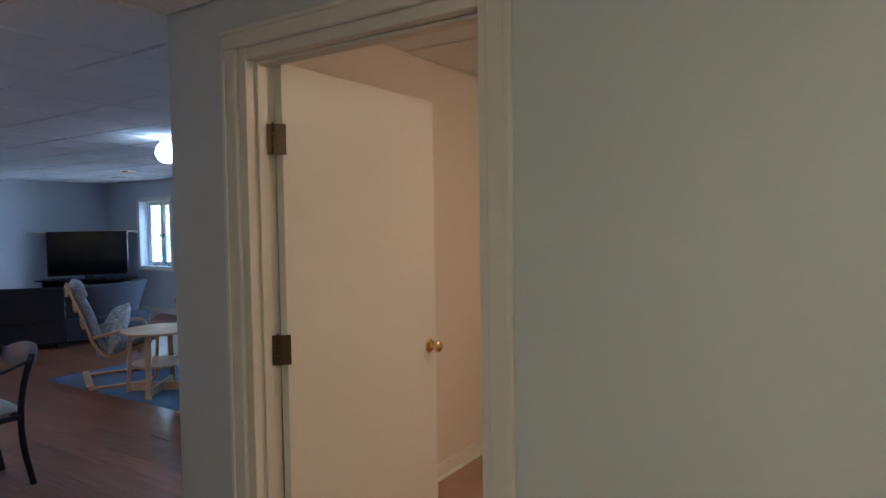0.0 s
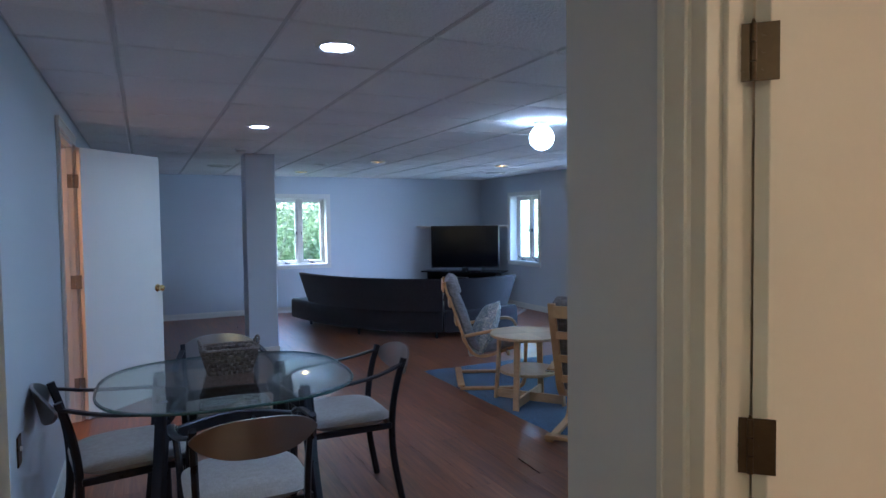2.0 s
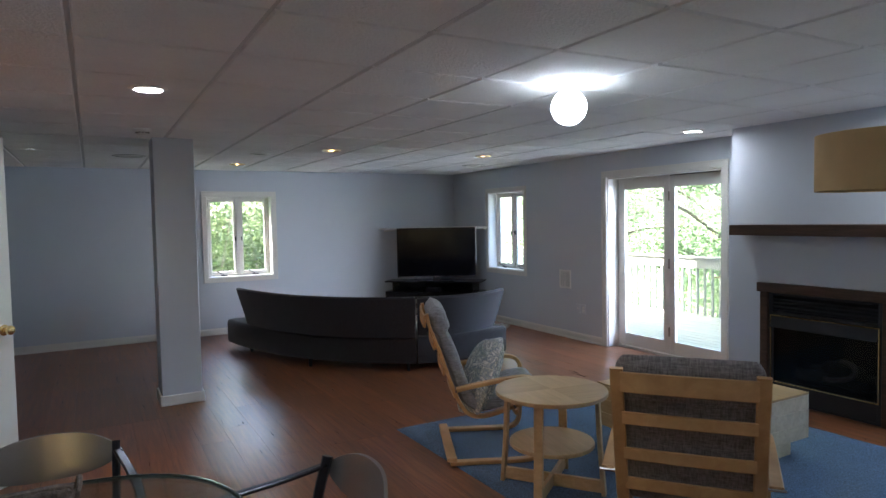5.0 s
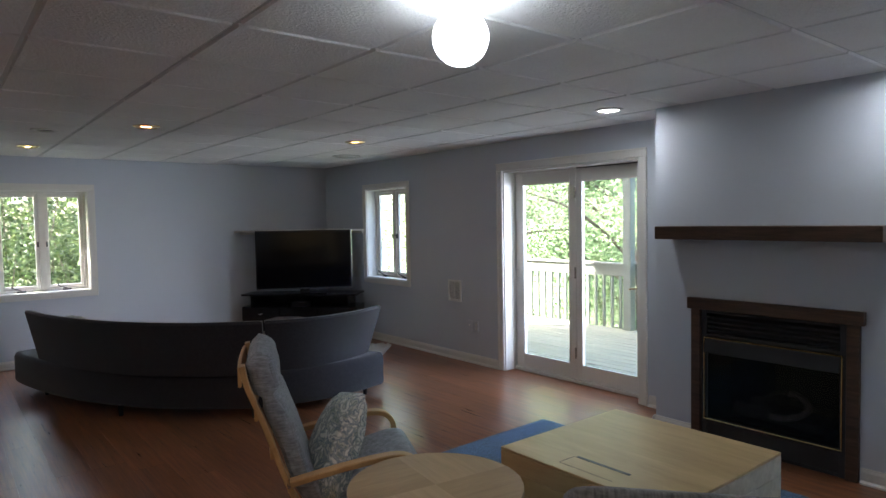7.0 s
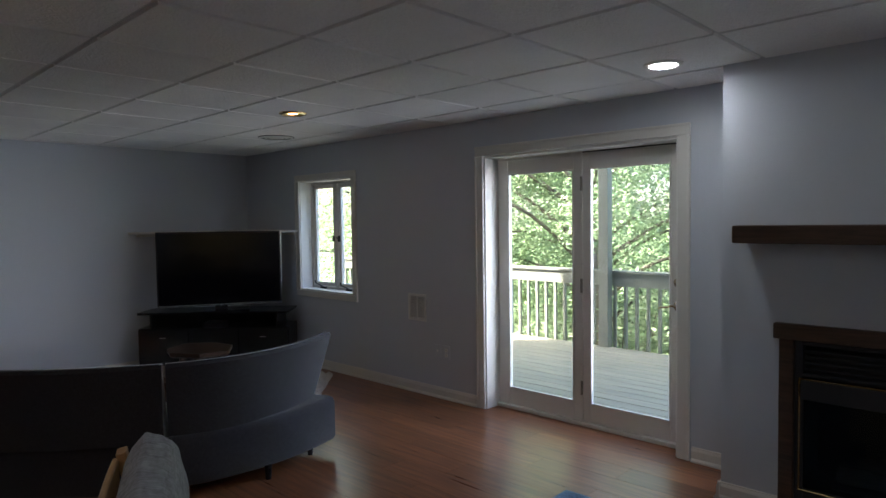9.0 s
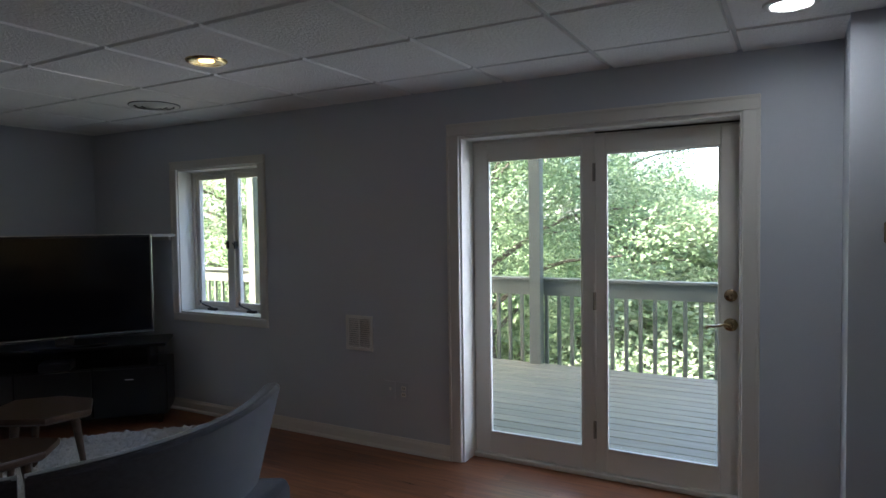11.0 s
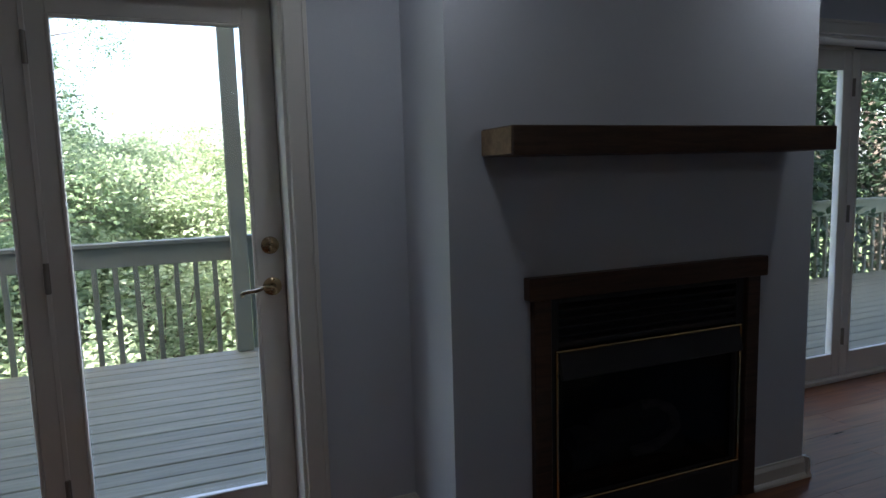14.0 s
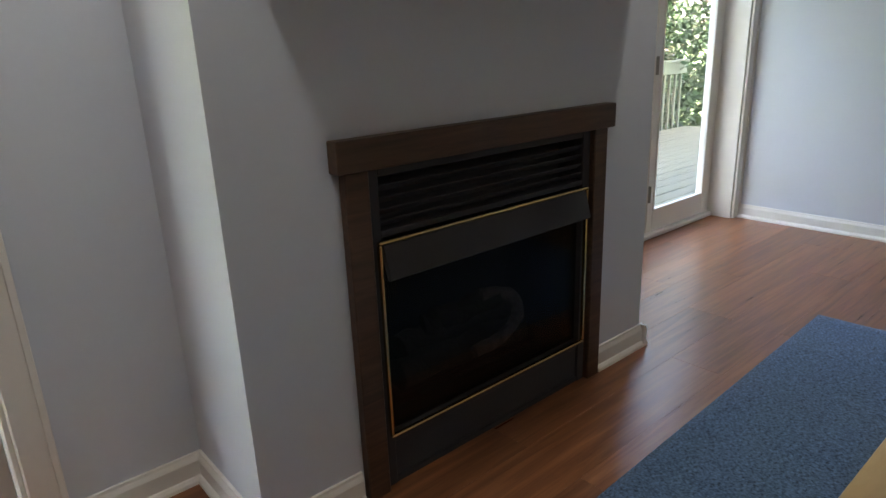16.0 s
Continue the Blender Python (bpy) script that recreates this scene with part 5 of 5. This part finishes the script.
def basket():
    r = thing("basket", (-4.13, 0.83, 0.729), 92, "woven brown seagrass basket on the glass table", "basket")
    r.matrix_basis = r.matrix_basis @ Matrix.Diagonal((0.86, 0.86, 0.9, 1))
    rows, per = 6, 25
    for k in range(rows):
        z = 0.011 + k * 0.0225
        a, b = 0.112 + 0.0065 * k, 0.072 + 0.006 * k
        pts = []
        for i in range(per * 2 + 1):
            t = 6.283185 * i / (per * 2)
            c, s = math.cos(t), math.sin(t)
            q = (abs(c) ** 6 + abs(s) ** 6) ** (-1 / 6)
            w = 0.0055 * (1 if (i + k) % 2 else -1)
            pts.append(Vector(((a + w) * q * c, (b + w) * q * s, z + 0.002 * math.sin(i * 1.7 + k))))
        part("woven_band", sweep(bmesh.new(), pts, ring_shape(0.0125, 7)), SEAGRASS, r, smooth=True)
    part("bottom", boxm(-0.11, 0.11, -0.07, 0.07, 0.0, 0.008), SEAGRASS, r)
    rim = [Vector((0.155 * math.cos(t) * (abs(math.cos(t)) ** 6 + abs(math.sin(t)) ** 6) ** (-1 / 6), 0.110 * math.sin(t) * (abs(math.cos(t)) ** 6 + abs(math.sin(t)) ** 6) ** (-1 / 6), 0.138)) for t in [6.283185 * k / 60 for k in range(61)]]
    part("rim", sweep(bmesh.new(), rim, ring_shape(0.010, 7)), SEAGRASS, r, "braided rim", True)
    for s in (-1, 1):
        h = smooth_path([(s * 0.152, -0.05, 0.135), (s * 0.162, -0.045, 0.175), (s * 0.166, 0, 0.188), (s * 0.162, 0.045, 0.175), (s * 0.152, 0.05, 0.135)], 6)
        part("handle", sweep(bmesh.new(), h, ring_shape(0.007, 7)), SEAGRASS, r, "twisted loop handle", True)


basket()


# ---- deck, garden and trees ----
tagged(part("ground", boxm(-300, 300, -300, 400, -3.4, -3.0), GRASS), kind="structure")
deck = thing("deck", (-6.0, 8.05, -0.05), 0, "weathered grey-green timber deck outside the doors", "deck", kind="structure")
first = None
for k in range(18):
    y = 6.76 - 8.05 + k * 0.1435
    dz = random.uniform(-0.002, 0.002)
    if first is None:
        first = part("deck_board", boxm(-7.8, 8.2, -0.0675, 0.0675, -0.026, 0.0, 0.005), DECKWOOD, deck)
        first.matrix_basis = pose(0, y, dz)
    else:
        again(first, pose(0, y, dz))
for k in range(9):
    part("joist", boxm(-7.5 + 1.9 * k, -7.46 + 1.9 * k, -1.35, 1.21, -0.22, -0.027), DECKWOOD, deck)
part("rim_board", boxm(-7.8, 8.2, 1.222, 1.260, -0.24, -0.028, 0.003), RAILWOOD, deck)
for x in (-7.4, -2.5, 0, 2.4, 7.6):
    part("pier", boxm(x - 0.07, x + 0.07, 1.08, 1.22, -2.96, -0.24), RAILWOOD, deck)

rail = thing("deck_railing", (-6.0, 9.34, -0.05), 0, "grey-green painted deck railing with square balusters", "railing")
part("cap_rail", boxm(-7.8, 8.2, -0.055, 0.065, 0.872, 0.905, 0.004), RAILWOOD, rail)
part("band_board", boxm(-7.8, 8.2, -0.030, 0.008, 0.72, 0.871, 0.003), RAILWOOD, rail, "broad band board under the cap")
b0 = part("baluster", boxm(-0.018, 0.018, -0.028, 0.008, -0.16, 0.72, 0.003), RAILWOOD, rail)
b0.matrix_basis = pose(-7.75, 0, 0)
for k in range(1, 114):
    again(b0, pose(-7.75 + 0.14 * k, 0, 0))
for x in (-2.51, -0.285, 2.7, 5.7, -6.6):
    p = thing("deck_post", (-6.0 + x, 9.27, -0.05), 0, "square grey-green timber post at the deck's edge", "post", "posts along the deck")
    part("shaft", boxm(-0.062, 0.062, -0.080, 0.028, 0, 2.9, 0.005), RAILWOOD, p)


def leaves(rng, clumps, size, count, squash=0.75):
    """Many small folded leaves gathered in uneven clumps."""
    vs, fs = [], []
    for c, rad in clumps:
        n = int(count * (rad ** 2))
        d = rng.normal(size=(n, 3))
        d /= np.linalg.norm(d, axis=1)[:, None] + 1e-9
        p = np.array(c) + d * (rad * rng.random((n, 1)) ** 0.45) * np.array((1, 1, squash))
        u = rng.normal(size=(n, 3))
        u[:, 2] *= 0.5
        u /= np.linalg.norm(u, axis=1)[:, None] + 1e-9
        w = np.cross(u, rng.normal(size=(n, 3)) + np.array((0, 0, 1.5)))
        w /= np.linalg.norm(w, axis=1)[:, None] + 1e-9
        s = size * (0.6 + 0.8 * rng.random((n, 1)))
        a, b, e, f = p - u * s, p + w * s * 0.55 - np.array((0, 0, 0.12)) * s, p + u * s, p - w * s * 0.55 - np.array((0, 0, 0.12)) * s
        k = len(vs)
        vs.extend(np.stack([a, b, e, f], 1).reshape(-1, 3).tolist())
        fs.extend([(k + 4 * i, k + 4 * i + 1, k + 4 * i + 2, k + 4 * i + 3) for i in range(n)])
    return vs, fs


def tree(at, height, spread, seed, label, size=0.038, material=None, density=1000, low=0.25):
    """Tapered leaning trunk, forking limbs and an open crown."""
    rng = np.random.default_rng(seed)
    r = thing("tree", at, float(rng.random() * 360), label, "tree", "trees behind the deck")
    lean = rng.normal(size=2) * 0.05 * height
    pts = [Vector((lean[0] * f * f + 0.1 * math.sin(f * 5 + seed), lean[1] * f * f, f * height * 0.85)) for f in [k / 9 for k in range(10)]]
    bm = bmesh.new()
    rings = []
    for k, p in enumerate(pts):
        rad = height * 0.016 * (1.25 - k / 9) + 0.02 + (0.06 if k == 0 else 0)
        rings.append([bm.verts.new(p + Vector((math.cos(a) * rad, math.sin(a) * rad, 0))) for a in [0.6283 * i for i in range(10)]])
    for a, b in zip(rings, rings[1:]):
        for i in range(10):
            bm.faces.new((a[i], a[(i + 1) % 10], b[(i + 1) % 10], b[i]))
    bm.faces.new(rings[-1])
    part("trunk", bm, BARK, r, smooth=True)
    clumps = []
    limbs = bmesh.new()
    for k in range(26):
        f = low + (0.97 - low) * (k / 25)
        base = pts[0].lerp(pts[-1], f)
        base.x, base.y = lean[0] * f * f, lean[1] * f * f
        ang = k * 2.4 + rng.random()
        reach = spread * (0.45 + 0.6 * math.sin(math.pi * min(1, (f - low) / (1 - low) * 0.8 + 0.18))) * (0.7 + 0.5 * rng.random())
        tip = base + Vector((math.cos(ang) * reach, math.sin(ang) * reach, reach * (0.25 + 0.35 * rng.random())))
        mid = base.lerp(tip, 0.5) + Vector((0, 0, 0.12 * reach))
        line = smooth_path([base, mid, tip], 4)
        for q, (a, b) in enumerate(zip(line, line[1:])):
            w = height * 0.0042 * (1.1 - q / len(line)) + 0.006
            cyl(limbs, a, b, w, w * 0.85, 6)
        for g in (0.45, 0.7, 0.9, 1.05):
            c = base.lerp(tip, g) + Vector(rng.normal(size=3) * 0.16 * spread)
            clumps.append((tuple(c), (0.16 + 0.14 * rng.random()) * spread + 0.12))
    part("limbs", limbs, BARK, r)
    vs, fs = leaves(rng, clumps, size, density)
    me = bpy.data.meshes.new("crown")
    me.from_pydata(vs, [], fs)
    me.materials.append(material or LEAF)
    cr = new("crown", me)
    cr.parent = r
    return r


def shrub(at, rad, height, seed, label, material=None, size=0.05, density=420):
    rng = np.random.default_rng(seed)
    r = thing("shrub", at, 0, label, "shrub", "shrubs round the house")
    bm = bmesh.new()
    clumps = []
    for k in range(16):
        a, q = k * 2.4, rad * math.sqrt((k + 0.5) / 16)
        tip = (math.cos(a) * q, math.sin(a) * q, height * (0.45 + 0.5 * rng.random()))
        cyl(bm, (tip[0] * 0.2, tip[1] * 0.2, 0), tip, 0.02, 0.008, 6)
        clumps.append((tip, 0.38 * rad + 0.15))
        clumps.append(((tip[0] * 1.05, tip[1] * 1.05, tip[2] * 0.55), 0.40 * rad + 0.12))
    part("stems", bm, BARK, r)
    vs, fs = leaves(rng, clumps, size, density, 1.0)
    me = bpy.data.meshes.new("leafage")
    me.from_pydata(vs, [], fs)
    me.materials.append(material or LEAF)
    lf = new("leafage", me)
    lf.parent = r
    return r


G = -3.0
MAPLE = "leafy green broadleaf tree beyond the deck railing"
t1 = tree((-11.2, 14.0, G), 10.5, 3.0, 3, MAPLE)
t2 = tree((-15.5, 12.5, G), 11.5, 3.4, 5, MAPLE)
t3 = tree((-9.9, 19.5, G), 5.6, 2.1, 11, "broadleaf tree far beyond the deck, its leaf colour paled for haze", 0.06, PALELEAF, 620, 0.12)
# The last two, unseen to the south-west, are added to shade window_1.
for at, rz, f in (((-13.6, 18.5, G), 40, 1.1), ((-19.5, 16.5, G), 120, 1.2), ((-17.0, 23.0, G), 200, 1.25), ((-12.2, 25.0, G), 75, 1.1), ((-16.2, -2.6, G), 330, 1.15), ((-18.6, -5.2, G), 60, 1.2)):
    o = copy_thing(t1 if f < 1.2 else t2, pose(*at, 0, 0, rz))
    o.scale = (f, f, f)
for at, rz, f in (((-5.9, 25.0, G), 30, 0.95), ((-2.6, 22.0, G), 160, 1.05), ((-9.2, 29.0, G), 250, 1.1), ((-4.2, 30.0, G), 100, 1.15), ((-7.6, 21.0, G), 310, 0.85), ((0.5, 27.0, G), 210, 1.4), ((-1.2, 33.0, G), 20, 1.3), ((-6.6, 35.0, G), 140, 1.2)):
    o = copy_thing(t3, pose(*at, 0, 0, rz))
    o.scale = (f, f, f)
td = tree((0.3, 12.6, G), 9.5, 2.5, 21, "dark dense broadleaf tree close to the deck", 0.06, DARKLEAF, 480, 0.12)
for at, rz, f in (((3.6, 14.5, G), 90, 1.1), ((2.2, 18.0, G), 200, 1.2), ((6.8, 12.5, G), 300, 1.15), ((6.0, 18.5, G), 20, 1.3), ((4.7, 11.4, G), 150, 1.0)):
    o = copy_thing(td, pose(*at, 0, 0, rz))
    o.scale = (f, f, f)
s1 = shrub((-16.0, 2.3, G), 1.7, 5.9, 31, "tall green shrub close outside the window", MIDLEAF, 0.045, 820)
for at, rz, f in (((-16.4, 4.9, G), 70, 1.0), ((-16.6, -0.4, G), 200, 1.05), ((-19.0, 3.2, G), 140, 1.2), ((-18.6, 6.8, G), 20, 1.2), ((-21.5, 1.0, G), 100, 1.45), ((-22.0, 4.6, G), 250, 1.5), ((-22.5, 8.2, G), 310, 1.5)):
    o = copy_thing(s1, pose(*at, 0, 0, rz))
    o.scale = (f, f, f)
# Same paled leaf, put on to lift shrubs that stand in shadow.
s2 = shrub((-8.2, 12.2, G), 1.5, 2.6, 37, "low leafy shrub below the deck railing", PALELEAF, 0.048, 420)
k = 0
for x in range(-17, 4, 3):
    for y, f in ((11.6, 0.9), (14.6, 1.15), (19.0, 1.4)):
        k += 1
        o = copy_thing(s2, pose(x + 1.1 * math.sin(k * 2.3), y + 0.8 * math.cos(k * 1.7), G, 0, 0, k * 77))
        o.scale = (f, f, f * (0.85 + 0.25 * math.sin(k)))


# ---- floor planks ----
floor = tagged(part("floor", box(boxm(-11.5, -2.0, -0.10, 6.70, -0.09, -0.012), -3.55, 2.25, -1.35, 1.47, -0.094, -0.0125), PLANK), "reddish-brown wood laminate floor", kind="structure")
made = {}


def plank(x0, x1, y0, y1):
    L, W = round(x1 - x0, 2), round(y1 - y0, 3)
    if (L, W) not in made:
        g = 0.0002
        bm = bmesh.new()
        o = [(-L / 2 + g, -W / 2 + g), (L / 2 - g, -W / 2 + g), (L / 2 - g, W / 2 - g), (-L / 2 + g, W / 2 - g)]
        lo = [bm.verts.new((x, y, -0.012)) for x, y in o]
        mi = [bm.verts.new((x, y, -0.0004)) for x, y in o]
        hi = [bm.verts.new((x - math.copysign(0.0006, x), y - math.copysign(0.0006, y), 0)) for x, y in o]
        bm.faces.new(hi)
        for a, b in ((lo, mi), (mi, hi)):
            for i in range(4):
                bm.faces.new((a[i], a[(i + 1) % 4], b[(i + 1) % 4], b[i]))
        made[L, W] = part("plank", bm, PLANK, floor)
        made[L, W].matrix_basis = pose((x0 + x1) / 2, (y0 + y1) / 2, 0)
    else:
        again(made[L, W], pose((x0 + x1) / 2, (y0 + y1) / 2, 0))


def lay(xa, xb, ya, yb, seed, L=1.29, W=0.194):
    rng = random.Random(seed)
    y = ya
    while y < yb - 0.01:
        y1 = min(yb, y + W)
        x = xa
        cut = round(rng.choice((0.33, 0.62, 0.86, 1.1, 1.29)), 2)
        while x < xb - 0.01:
            x1 = min(xb, x + cut)
            if xb - x1 < 0.15:
                x1 = xb
            plank(x, x1, y, y1)
            x, cut = x1, L
        y = y1


lay(-11.42, -2.01, -0.12, 6.67, 1)
lay(-2.01, 2.2, -1.3, 1.45, 2)
lay(-3.5, -2.01, -1.3, -0.12, 3)
